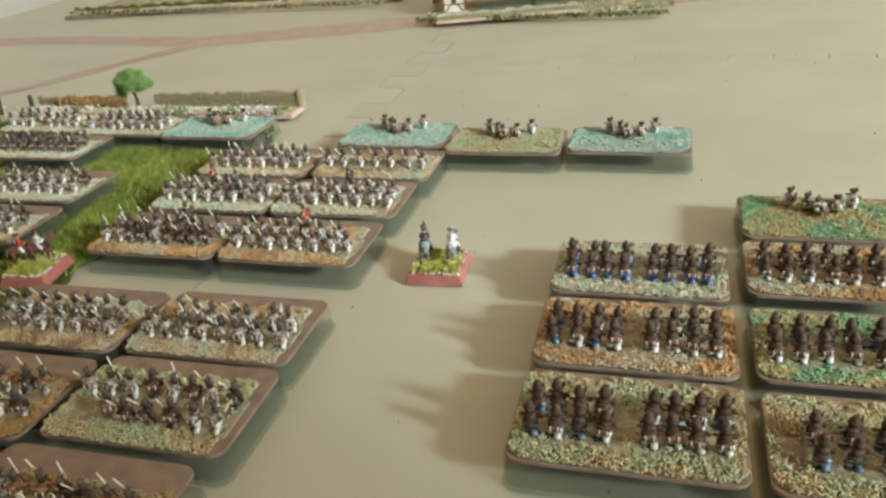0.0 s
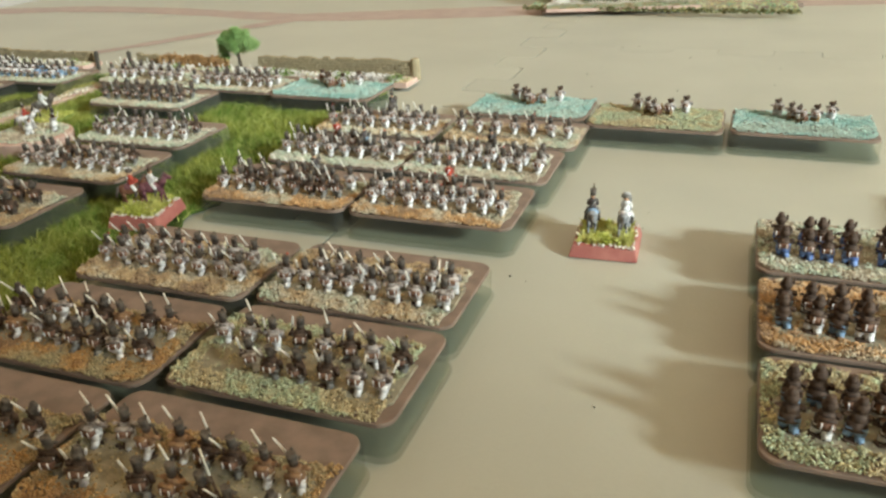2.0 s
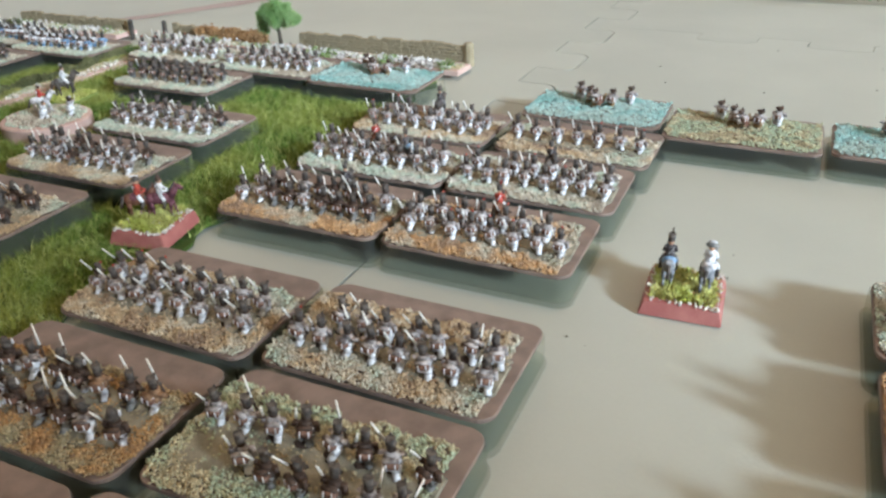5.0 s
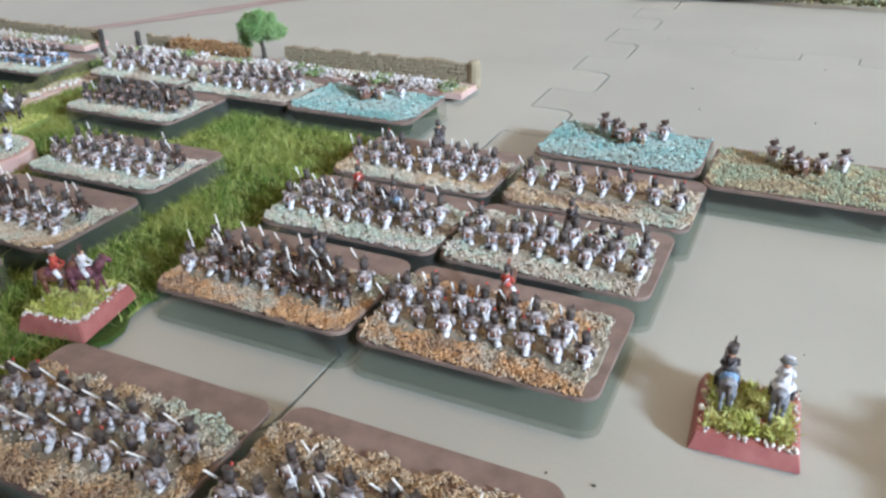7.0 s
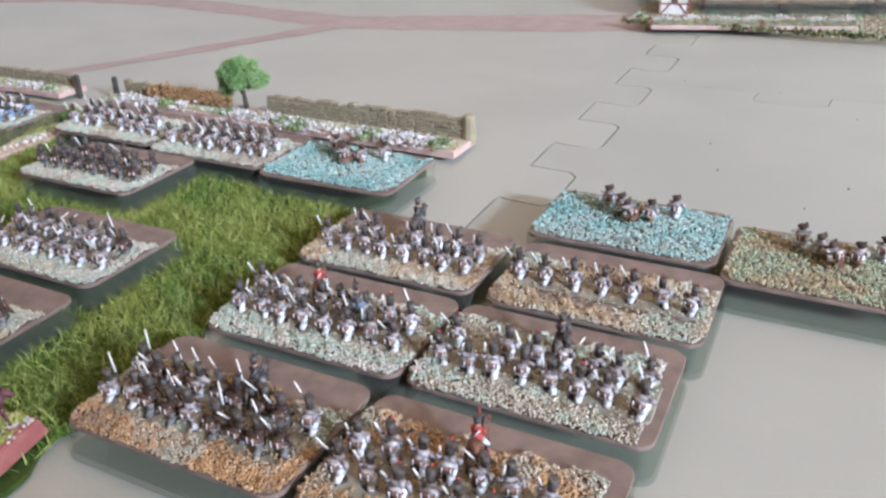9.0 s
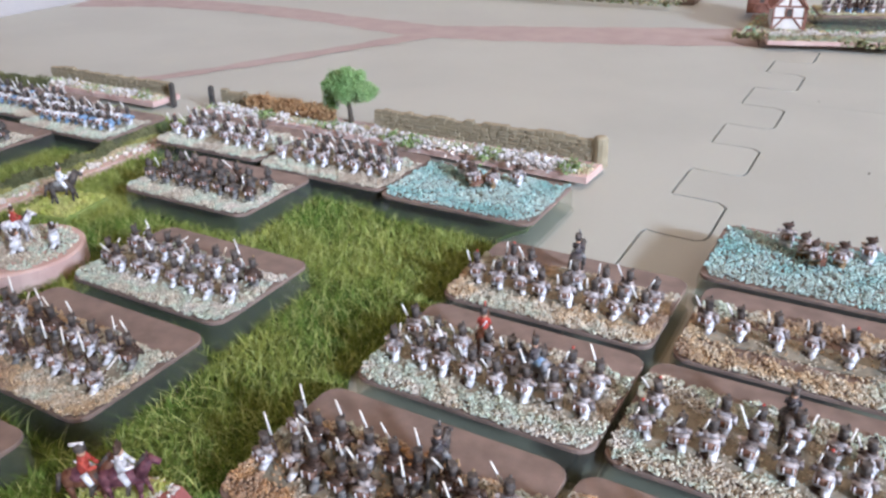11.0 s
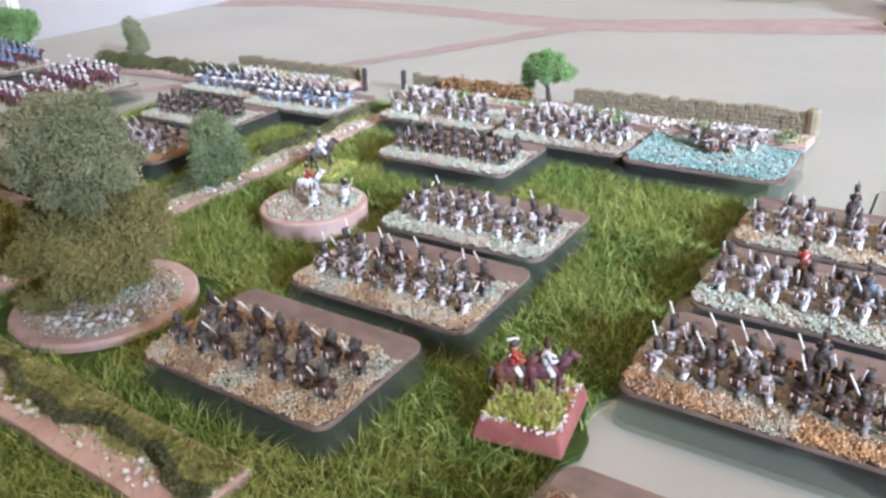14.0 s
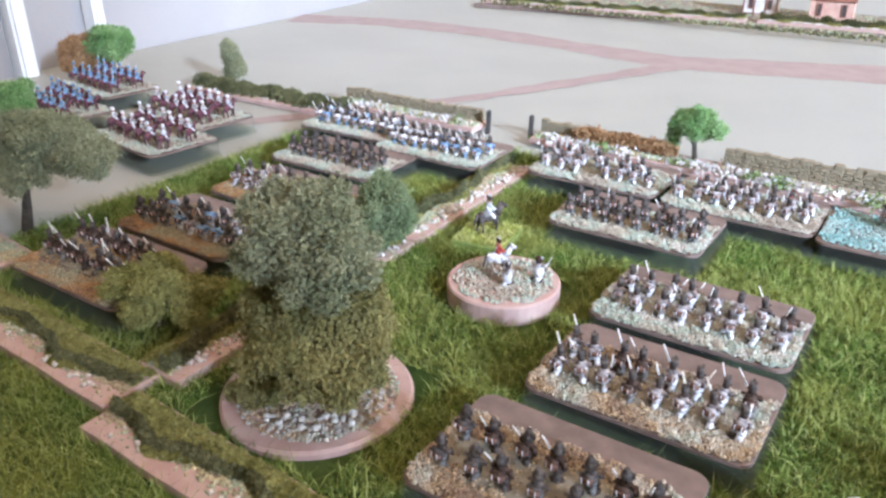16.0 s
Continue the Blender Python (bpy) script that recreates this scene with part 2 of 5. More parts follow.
def box(bm, x0, x1, y0, y1, z0, z1, mi=0, m=None):
    v = [bm.verts.new((x, y, z)) for x in (x0, x1) for y in (y0, y1) for z in (z0, z1)]
    if m is not None:
        for q in v:
            q.co = m @ q.co
    for f in ((0, 1, 3, 2), (4, 6, 7, 5), (0, 4, 5, 1), (2, 3, 7, 6), (0, 2, 6, 4), (1, 5, 7, 3)):
        bm.faces.new([v[i] for i in f]).material_index = mi


def tube(bm, p, q, r0, r1, sides=6, mi=0, squash=1.0):
    """A tapered rod from p to q."""
    p, q = Vector(p), Vector(q)
    w = (q - p).normalized()
    u = w.orthogonal().normalized() if abs(w.z) < 0.9 else Vector((1, 0, 0))
    u = (u - w * u.dot(w)).normalized()
    v = w.cross(u)
    rings = []
    for c, r in ((p, r0), (q, r1)):
        rings.append([bm.verts.new(c + r * (math.cos(a) * u + squash * math.sin(a) * v)) for a in [2 * math.pi * (i + 0.5) / sides for i in range(sides)]])
    for i in range(sides):
        j = (i + 1) % sides
        bm.faces.new((rings[0][i], rings[0][j], rings[1][j], rings[1][i])).material_index = mi
    bm.faces.new(rings[0][::-1]).material_index = mi
    bm.faces.new(rings[1]).material_index = mi


def ball(bm, c, rx, ry, rz, mi=0, seg=8, rings=5, m=None):
    mm = Matrix.Translation(c) @ (m or Matrix.Identity(4)) @ Matrix.Diagonal((rx, ry, rz, 1))
    top, bot = bm.verts.new(mm @ Vector((0, 0, 1))), bm.verts.new(mm @ Vector((0, 0, -1)))
    rows = []
    for k in range(1, rings):
        th = math.pi * k / rings
        rows.append([bm.verts.new(mm @ Vector((math.sin(th) * math.cos(2 * math.pi * i / seg), math.sin(th) * math.sin(2 * math.pi * i / seg), math.cos(th)))) for i in range(seg)])
    faces = []
    for i in range(seg):
        j = (i + 1) % seg
        faces.append(bm.faces.new((top, rows[0][i], rows[0][j])))
        faces.append(bm.faces.new((bot, rows[-1][j], rows[-1][i])))
        for a, b in zip(rows, rows[1:]):
            faces.append(bm.faces.new((a[i], b[i], b[j], a[j])))
    for f in faces:
        f.material_index, f.smooth = mi, True


def slab(outline, z0, z1, bevel=0.0):
    """A flat body with that outline, with a small chamfer round its top."""
    bm = bmesh.new()
    n = len(outline)
    cx, cy = sum(p[0] for p in outline) / n, sum(p[1] for p in outline) / n
    levels = [(z0, 0.0), (z1 - bevel, 0.0), (z1, bevel)] if bevel else [(z0, 0.0), (z1, 0.0)]
    rings = []
    for z, inset in levels:
        ring = []
        for x, y in outline:
            d = math.hypot(x - cx, y - cy) or 1
            ring.append(bm.verts.new((x - inset * (x - cx) / d, y - inset * (y - cy) / d, z)))
        rings.append(ring)
    for a, b in zip(rings, rings[1:]):
        for i in range(n):
            j = (i + 1) % n
            bm.faces.new((a[i], a[j], b[j], b[i]))
    bm.faces.new(rings[0][::-1])
    bm.faces.new(rings[-1])
    return bm


def rounded(w, d, r, steps=5):
    pts = []
    for cx, cy, a0 in ((w / 2 - r, d / 2 - r, 0), (-w / 2 + r, d / 2 - r, 90), (-w / 2 + r, -d / 2 + r, 180), (w / 2 - r, -d / 2 + r, 270)):
        for k in range(steps + 1):
            a = radians(a0 + 90 * k / steps)
            pts.append((cx + r * math.cos(a), cy + r * math.sin(a)))
    return pts


def disc(r, n=40, wob=0.0, seed=1):
    rng = random.Random(seed)
    ph = [rng.uniform(0, 6.28) for _ in range(3)]
    return [((r + wob * (math.sin(2 * a + ph[0]) + 0.5 * math.sin(3 * a + ph[1]))) * math.cos(a), (r + wob * math.sin(2 * a + ph[2])) * math.sin(a)) for a in [2 * math.pi * i / n for i in range(n)]]


OCTA_V = np.array([(1, 0, 0), (-1, 0, 0), (0, 1, 0), (0, -1, 0), (0, 0, 1), (0, 0, -1)], float)
OCTA_F = np.array([(0, 2, 4), (2, 1, 4), (1, 3, 4), (3, 0, 4), (2, 0, 5), (1, 2, 5), (3, 1, 5), (0, 3, 5)])


def tri_mesh(name, verts, tris, *mats):
    me = bpy.data.meshes.new(name)
    me.vertices.add(len(verts))
    me.vertices.foreach_set("co", np.ascontiguousarray(verts, dtype=np.float32).ravel())
    me.loops.add(3 * len(tris))
    me.loops.foreach_set("vertex_index", np.ascontiguousarray(tris, dtype=np.int32).ravel())
    me.polygons.add(len(tris))
    me.polygons.foreach_set("loop_start", np.arange(0, 3 * len(tris), 3, dtype=np.int32))
    me.update(calc_edges=True)
    for m in mats:
        me.materials.append(m)
    return me


def turns(n, rng):
    """n random rotation matrices."""
    q = rng.normal(size=(n, 4))
    q /= np.linalg.norm(q, axis=1)[:, None]
    w, x, y, z = q.T
    return np.stack([1 - 2 * (y * y + z * z), 2 * (x * y - z * w), 2 * (x * z + y * w), 2 * (x * y + z * w), 1 - 2 * (x * x + z * z), 2 * (y * z - x * w), 2 * (x * z - y * w), 2 * (y * z + x * w), 1 - 2 * (x * x + y * y)], -1).reshape(n, 3, 3)


def grains(name, places, sizes, rng, *mats):
    """Small angular crumbs at the places."""
    n = len(places)
    scale = sizes[:, None, None] * rng.uniform(0.6, 1.25, (n, 6, 1))
    v = np.einsum("nij,nvj->nvi", turns(n, rng), OCTA_V[None] * scale) + places[:, None]
    f = OCTA_F[None] + 6 * np.arange(n)[:, None, None]
    return tri_mesh(name, v.reshape(-1, 3), f.reshape(-1, 3), *mats)


def leaves(name, places, size, rng, *mats):
    """Small ragged three-cornered flakes, two to a clump."""
    n = len(places)
    tri = np.array([(-1, -0.6, 0), (1, -0.5, 0.25), (0.1, 1.0, -0.2)])
    s = size * rng.uniform(0.5, 1.4, (n, 1, 1))
    v = np.einsum("nij,nvj->nvi", turns(n, rng), tri[None] * s * rng.uniform(0.6, 1.3, (n, 3, 1))) + places[:, None]
    return tri_mesh(name, v.reshape(-1, 3), np.arange(3 * n).reshape(-1, 3), *mats)


def ragged(blobs, rng, each=9, size=0.34):
    """Adds small clumps round the skin of each ellipsoid, for an uneven outline."""
    out = list(blobs)
    for cx, cy, cz, rx, ry, rz in blobs:
        for _ in range(each):
            d = rng.normal(size=3)
            d /= np.linalg.norm(d)
            q, s = rng.uniform(0.86, 1.20), size * rng.uniform(0.6, 1.25)
            out.append((cx + d[0] * rx * q, cy + d[1] * ry * q, cz + d[2] * rz * q, rx * s, ry * s, rz * s))
    return out


def blob_points(n, blobs, rng, shell=0.55):
    """Points in lumpy ellipsoids (cx, cy, cz, rx, ry, rz), denser at their skin."""
    w = np.array([b[3] * b[4] + b[4] * b[5] for b in blobs])
    pick = rng.choice(len(blobs), n, p=w / w.sum())
    b = np.array(blobs)[pick]
    d = rng.normal(size=(n, 3))
    d /= np.linalg.norm(d, axis=1)[:, None]
    lump = 1 + 0.10 * np.sin(9 * d[:, 0] + 3 * pick) * np.sin(8 * d[:, 1] + pick) + 0.08 * np.sin(15 * d[:, 2] + 7 * d[:, 0] + pick)
    r = (shell + (1 - shell) * rng.uniform(0, 1, n) ** 0.6) * lump
    return b[:, :3] + d * b[:, 3:] * r[:, None] + rng.normal(0, 0.0009, (n, 3))


def noise2(x, y, f, seed=0.0):
    return np.sin(f * x * 1.3 + 1.7 * np.sin(f * 0.7 * y + seed)) * np.sin(f * y * 1.1 + 1.3 * np.sin(f * 0.8 * x + 2 * seed))

# ---- the room ----


def wall_box(name, x0, x1, y0, y1, z0, z1, material, label):
    bm = bmesh.new()
    box(bm, x0, x1, y0, y1, z0, z1)
    return tagged(new(name, mesh_of(name, bm, material)), label, "wall", kind="structure")


RX0, RX1, RY0, RY1, RZ0, RZ1 = -0.722, WIN_X, -2.2, 2.6, -0.76, 1.88
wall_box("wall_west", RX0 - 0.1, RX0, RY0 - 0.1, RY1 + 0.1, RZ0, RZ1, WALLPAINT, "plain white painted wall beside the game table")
bm = bmesh.new()
nx0, nx1, nz0, nz1 = NWIN_X - NWIN_W / 2, NWIN_X + NWIN_W / 2, NWIN_Z - NWIN_H / 2, NWIN_Z + NWIN_H / 2
nx0 = max(nx0, RX0 + 0.02)
for x0, x1, z0, z1 in ((RX0, nx0, RZ0, RZ1), (nx1, RX1 + 0.1, RZ0, RZ1), (nx0, nx1, RZ0, nz0), (nx0, nx1, nz1, RZ1)):
    box(bm, x0, x1, RY1, RY1 + 0.1, z0, z1)
tagged(new("wall_north", mesh_of("wall_north", bm, CREAM)), "cream painted wall with an added unseen opening for fill light", "wall", kind="structure")
# unseen wall corner, added to block window light from the table's south-west part
SHADE_X, SHADE_Y = 1.0, -0.020
wall_box("wall_south", RX0, SHADE_X, SHADE_Y - 0.1, SHADE_Y, RZ0, RZ1, CREAM, "unseen cream wall added to shade the near end of the table")
wall_box("wall_bay_west", SHADE_X - 0.1, SHADE_X, RY0, SHADE_Y - 0.102, RZ0, RZ1, CREAM, "unseen cream wall closing the added room corner")
wall_box("wall_bay_south", SHADE_X - 0.1, RX1 + 0.1, RY0 - 0.1, RY0, RZ0, RZ1, CREAM, "unseen cream wall closing the added room corner")
bm = bmesh.new()
wy0, wy1, wz0, wz1 = WIN_Y - WIN_W / 2, WIN_Y + WIN_W / 2, WIN_Z - WIN_H / 2, WIN_Z + WIN_H / 2
box(bm, RX1, RX1 + 0.1, RY0, wy0, RZ0, RZ1)
box(bm, RX1, RX1 + 0.1, wy1, RY1, RZ0, RZ1)
box(bm, RX1, RX1 + 0.1, wy0, wy1, RZ0, wz0)
if wz1 < RZ1:
    box(bm, RX1, RX1 + 0.1, wy0, wy1, wz1, RZ1)
tagged(new("wall_east", mesh_of("wall_east", bm, CREAM)), "cream painted wall with a window opening", "wall", kind="structure")
wall_box("floor", RX0 - 0.1, RX1 + 0.1, RY0 - 0.1, RY1 + 0.1, RZ0 - 0.1, RZ0, WOOD, "brown wooden room floor")
wall_box("ceiling", RX0 - 0.1, RX1 + 0.1, RY0 - 0.1, RY1 + 0.1, RZ1, RZ1 + 0.1, CREAM, "plain pale ceiling of the room")
# white frame round a grey door in the west wall
for y0, y1, nm in ((0.592, 0.604, "trim"), (0.655, 0.664, "trim")):
    bm = bmesh.new()
    box(bm, RX0 + 0.001, RX0 + 0.018, y0, y1, RZ0 + 0.002, 1.3)
    bmesh.ops.bevel(bm, geom=bm.edges[:], offset=0.002, segments=2, affect="EDGES")
    tagged(new(nm, mesh_of(nm, bm, TRIMWHITE)), "white gloss upright trim on the wall", "trim", kind="structure")
bm = bmesh.new()
box(bm, RX0 + 0.001, RX0 + 0.008, 0.1, 0.590, RZ0 + 0.002, 1.28)
tagged(new("door_1", mesh_of("door_1", bm, DOORGREY)), "plain grey painted door beside white trim", "door", kind="structure")

# the table carries foam tiles that lock with square teeth
TX0, TX1, TY0, TY1 = -0.720, 0.90, 0.0, 1.46
bm = bmesh.new()
box(bm, TX0, TX1, TY0, TY1, -0.045, -0.0125)
bmesh.ops.bevel(bm, geom=bm.edges[:], offset=0.003, segments=2, affect="EDGES")
table = thing("game_table", pose(0, 0, 0), "wooden table that carries the battlefield mats", "table")
part("tabletop", bm, TABLE, table)
for x in (TX0 + 0.06, TX1 - 0.06):
    for y in (TY0 + 0.06, TY1 - 0.06):
        bm = bmesh.new()
        tube(bm, (x, y, RZ0), (x, y, -0.043), 0.025, 0.035, 4)
        part("leg", bm, TABLE, table)
bm = bmesh.new()
box(bm, TX0, TX1, TY0, TY1, -0.0124, -0.0062)
tagged(new("underlay", mesh_of("underlay", bm, MAT_GAP)), "dark sheet in the joints under the foam tiles", "mat", kind="structure")


def teeth(s0, s1, first, period, lo, hi):
    """Toothed joint line: (along, across) points from s0 to s1, teeth swelling a little at their heads."""
    pts, k, r = [(s0, lo)], math.ceil((s0 - first) / period), 0.03
    while True:
        a, b = first + k * period, first + k * period + 0.5 * period
        if b + 0.12 > s1:
            break
        if a - 0.16 > s0:
            o = 0.02
            for at, sgn in ((a, 1), (b, -1)):
                u0, u1 = (lo, hi) if sgn == 1 else (hi, lo)
                d = 1 if u1 > u0 else -1
                pts += [(at - r, u0), (at - 0.3 * r + o * (1 if sgn == 1 else -1) * 0.5, u0 + 0.3 * r * d), (at + (o if sgn == 1 else -o) * -0.5, u0 + r * 1.2 * d), (at + (o if sgn == 1 else -o) * -1.0, u1 - r * 1.2 * d), (at + (o if sgn == 1 else -o) * -0.5 + 0.3 * r, u1 - 0.3 * r * d), (at + r, u1)]
        k += 1
    pts.append((s1, lo))
    return pts


SX, SY, GAP = (-0.99, -0.775), (8.02, 7.84), 0.009
vy = [(x, y) for y, x in teeth(0.0, 8.02, 4.24, 0.664, *SX)]
vy2 = [(x, y) for y, x in teeth(8.02, 14.6, 8.27, 0.664, *SX)]
hx = teeth(-0.99, 9.0, 1.05, 0.645, *SY)


def tile(outline, label):
    pts = [dm((x, y)) for x, y in outline]
    bm = bmesh.new()
    top = [bm.verts.new((x, y, 0.0)) for x, y in pts]
    low = [bm.verts.new((x, y, -0.006)) for x, y in pts]
    bm.faces.new(top)
    for i in range(len(pts)):
        j = (i + 1) % len(pts)
        bm.faces.new((top[i], low[i], low[j], top[j]))
    bmesh.ops.recalc_face_normals(bm, faces=bm.faces[:])
    return tagged(new("ground", mesh_of("ground", bm, MAT_FOAM)), label, "foam mat", kind="structure")


def moved(line, d):
    """The joint line shifted to its right by d."""
    out = []
    for i, (x, y) in enumerate(line):
        a, b = line[max(0, i - 1)], line[min(len(line) - 1, i + 1)]
        t = Vector((b[0] - a[0], b[1] - a[1])).normalized()
        out.append((x + t.y * d, y - t.x * d))
    return out


g = GAP / 2
south_east = moved(vy, g) + moved(hx, 0.5 * g)[1:] + [(9.0, 0.0)]
west = [(-7.2, 0.0)] + moved(vy, -g)[:-1] + moved(vy2, -g)[1:] + [(-7.2, 14.6)]
north_east = moved(vy2, g)[::-1] + moved(hx, -0.5 * g)[1:] + [(9.0, 14.6)]
for o in (south_east, west, north_east):
    tile(o, "beige foam tile with interlocking toothed edge")


def ribbon(name, line, label, z):
    """A painted band: points (x, y, width)."""
    bm = bmesh.new()
    fine = []
    for (x0, y0, w0), (x1, y1, w1) in zip(line, line[1:]):
        for k in range(10):
            t = k / 10
            fine.append((x0 + t * (x1 - x0), y0 + t * (y1 - y0), w0 + t * (w1 - w0)))
    fine.append(line[-1])
    for _ in range(6):
        fine = [fine[0]] + [tuple((a[i] + 2 * b[i] + c[i]) / 4 for i in range(3)) for a, b, c in zip(fine, fine[1:], fine[2:])] + [fine[-1]]
    prev = None
    for i, (x, y, w) in enumerate(fine):
        a, b = fine[max(0, i - 1)], fine[min(len(fine) - 1, i + 1)]
        d = Vector((b[0] - a[0], b[1] - a[1])).normalized()
        nrm = Vector((-d.y, d.x))
        w1 = w / 2 + 0.012 * math.sin(i * 1.7) + 0.01 * math.sin(i * 0.6)
        cur = [bm.verts.new((S * (x + nrm.x * w1), S * (y + nrm.y * w1), z)), bm.verts.new((S * (x - nrm.x * w1), S * (y - nrm.y * w1), z))]
        if prev:
            bm.faces.new((prev[0], prev[1], cur[1], cur[0]))
        prev = cur
    bmesh.ops.recalc_face_normals(bm, faces=bm.faces[:])
    tagged(new(name, mesh_of(name, bm, ROAD)), label, "road", kind="structure")


ribbon("road", [(-7.15, 8.75, 0.42), (-6.2, 9.08, 0.40), (-5.2, 9.12, 0.36), (-4.2, 8.98, 0.34), (-3.4, 8.86, 0.42), (-2.4, 9.16, 0.56), (-1.3, 9.52, 0.6), (0.3, 10.1, 0.6), (2.5, 10.75, 0.6), (6, 11.2, 0.6)], "dusty pink road painted on the foam mat", 0.00015)
ribbon("road", [(-3.35, 8.75, 0.20), (-3.72, 8.0, 0.17), (-4.15, 7.15, 0.14), (-4.75, 6.3, 0.13), (-5.6, 5.2, 0.13)], "narrow pink side road painted on the foam mat", 0.0003)

# ---- grass mat ----
GX0, GX1, GY0, GY1 = -4.5, -1.36, 2.9, 6.35
rng = np.random.default_rng(5)
n = 60
edge = [(GX0 + (GX1 - GX0) * i / n, GY0 + 0.02 * math.sin(i)) for i in range(n)] + [(GX1 + 0.03 * math.sin(i * 1.3), GY0 + (GY1 - GY0) * i / n) for i in range(n)] + [(GX1 - (GX1 - GX0) * i / n, GY1 + 0.02 * math.sin(i * 1.9)) for i in range(n)] + [(GX0 + 0.03 * math.sin(i * 1.1), GY1 - (GY1 - GY0) * i / n) for i in range(n)]
tagged(new("grass_mat", mesh_of("grass_mat", slab([dm(p) for p in edge], 0.0008, 0.0022), GRASS_MAT)), "dark green woven backing of the grass mat", "mat", kind="structure")

STANDS = []  # footprints that press the grass flat: x, y, half width, half depth, turn

# ---- figures: each casting is one plain painted mesh ----
FIG = {}


def soldier(key, hat="shako", coat=P_LINEN, chest=None, legs=P_WHITE, pack=P_PACK, lean=0.0, arm=0, gun=True, stride=0.5, plume=None, hatmat=P_BLACK):
    """A 13 mm foot figure that faces +y. Millimetres, scaled at the end."""
    bm = bmesh.new()
    mats = [coat, legs, pack, hatmat, P_SKIN, P_WHITE, P_STEEL, P_BROWN, plume or P_BLACK, chest or (P_DRAB if coat is P_LINEN else coat)]
    ball(bm, (0, 0, 0.1), 1.7, 1.5, 0.35, 7, 8, 4)
    for sx, sy in ((-0.62, stride), (0.62, -stride)):
        tube(bm, (sx, sy * 1.5, 0.2), (sx * 0.95, sy * 0.4, 2.6), 0.60, 0.68, 6, 1)
        tube(bm, (sx * 0.95, sy * 0.4, 2.5), (sx * 0.8, 0, 5.0), 0.72, 0.95, 6, 1)
        box(bm, sx - 0.45, sx + 0.45, sy * 1.5 - 0.5, sy * 1.5 + 1.0, 0.0, 0.65, 3)
    tube(bm, (0, 0, 3.7), (0, 0.25 + lean, 6.4), 1.45, 1.30, 8, 0, 0.8)
    tube(bm, (0, 0.25 + lean, 6.3), (0, 0.3 + lean, 8.7), 1.32, 0.95, 8, 9, 0.75)
    if pack is P_PACK:
        box(bm, -0.95, 0.95, -1.75 + lean, -0.6 + lean, 5.2, 7.3, 2)
        tube(bm, (-1.1, -1.15 + lean, 7.7), (1.1, -1.15 + lean, 7.7), 0.55, 0.55, 6, 9)
        for sg in (-1, 1):
            tube(bm, (sg * 0.6, -1.8 + lean, 5.2), (sg * 0.6, -1.8 + lean, 7.3), 0.13, 0.13, 4, 5)
    for sg in (-1, 1) if hat == "shako" else ():
        tube(bm, (sg * 1.0, -0.95 + lean * 0.7, 7.9), (-sg * 0.7, -0.98, 4.9), 0.30, 0.30, 4, 5)
    ball(bm, (0, 0.35 + lean, 9.35), 0.70, 0.76, 0.95, 7, 8, 5)
    ball(bm, (0, 0.62 + lean, 9.3), 0.62, 0.66, 0.7, 4, 6, 4)
    hz = 9.7
    if hat == "shako":
        tube(bm, (0, 0.3 + lean, hz), (0, 0.2 + lean, hz + 3.4), 0.66, 0.74, 8, 3)
        box(bm, -0.7, 0.7, 0.9 + lean, 1.6 + lean, hz - 0.05, hz + 0.15, 3)
        ball(bm, (0, 0.95 + lean, hz + 3.5), 0.24, 0.26, 0.7, 8, 6, 4)
    elif hat == "bearskin":
        ball(bm, (0, 0.25 + lean, hz + 0.9), 1.05, 1.1, 1.7, 3, 8, 6)
        tube(bm, (0, 0.25 + lean, hz + 0.9), (0, 0.1 + lean, hz + 3.7), 1.0, 0.45, 8, 3)
        tube(bm, (1.0, 0.3 + lean, hz + 0.9), (1.1, 0.3 + lean, hz + 2.8), 0.25, 0.18, 5, 8)
    elif hat == "bicorne":
        ball(bm, (0, 0.3 + lean, hz + 0.55), 1.15, 0.75, 0.95, 3, 8, 5)
        ball(bm, (0.6, 0.4 + lean, hz + 1.5), 0.3, 0.3, 0.7, 8, 6, 4)
    # arms
    if arm == 0:  # shouldered piece
        tube(bm, (-1.35, 0.2 + lean, 8.2), (-1.75, 0.5 + lean, 6.3), 0.48, 0.42, 6, 9)
        tube(bm, (-1.75, 0.5 + lean, 6.3), (-1.35, 1.4 + lean, 5.6), 0.42, 0.36, 6, 9)
        tube(bm, (1.35, 0.2 + lean, 8.2), (1.65, 0.1 + lean, 5.2), 0.48, 0.38, 6, 9)
        if gun:
            tube(bm, (-1.5, 1.3 + lean, 5.2), (-1.25, -0.6 + lean, 10.6), 0.30, 0.20, 5, 7)
            tube(bm, (-1.25, -0.6 + lean, 10.2), (-0.95, -2.7 + lean, 15.8), 0.23, 0.17, 5, 6)
    elif arm == 1:  # piece across the chest, barrel up
        tube(bm, (-1.35, 0.2 + lean, 8.2), (-1.5, 1.3 + lean, 6.8), 0.48, 0.40, 6, 9)
        tube(bm, (1.35, 0.2 + lean, 8.2), (1.6, 0.9 + lean, 6.0), 0.48, 0.40, 6, 9)
        tube(bm, (1.6, 0.9 + lean, 6.0), (0.6, 1.6 + lean, 6.2), 0.40, 0.34, 6, 9)
        if gun:
            tube(bm, (1.5, 1.4 + lean, 4.9), (-1.0, 1.9 + lean, 9.2), 0.28, 0.2, 5, 7)
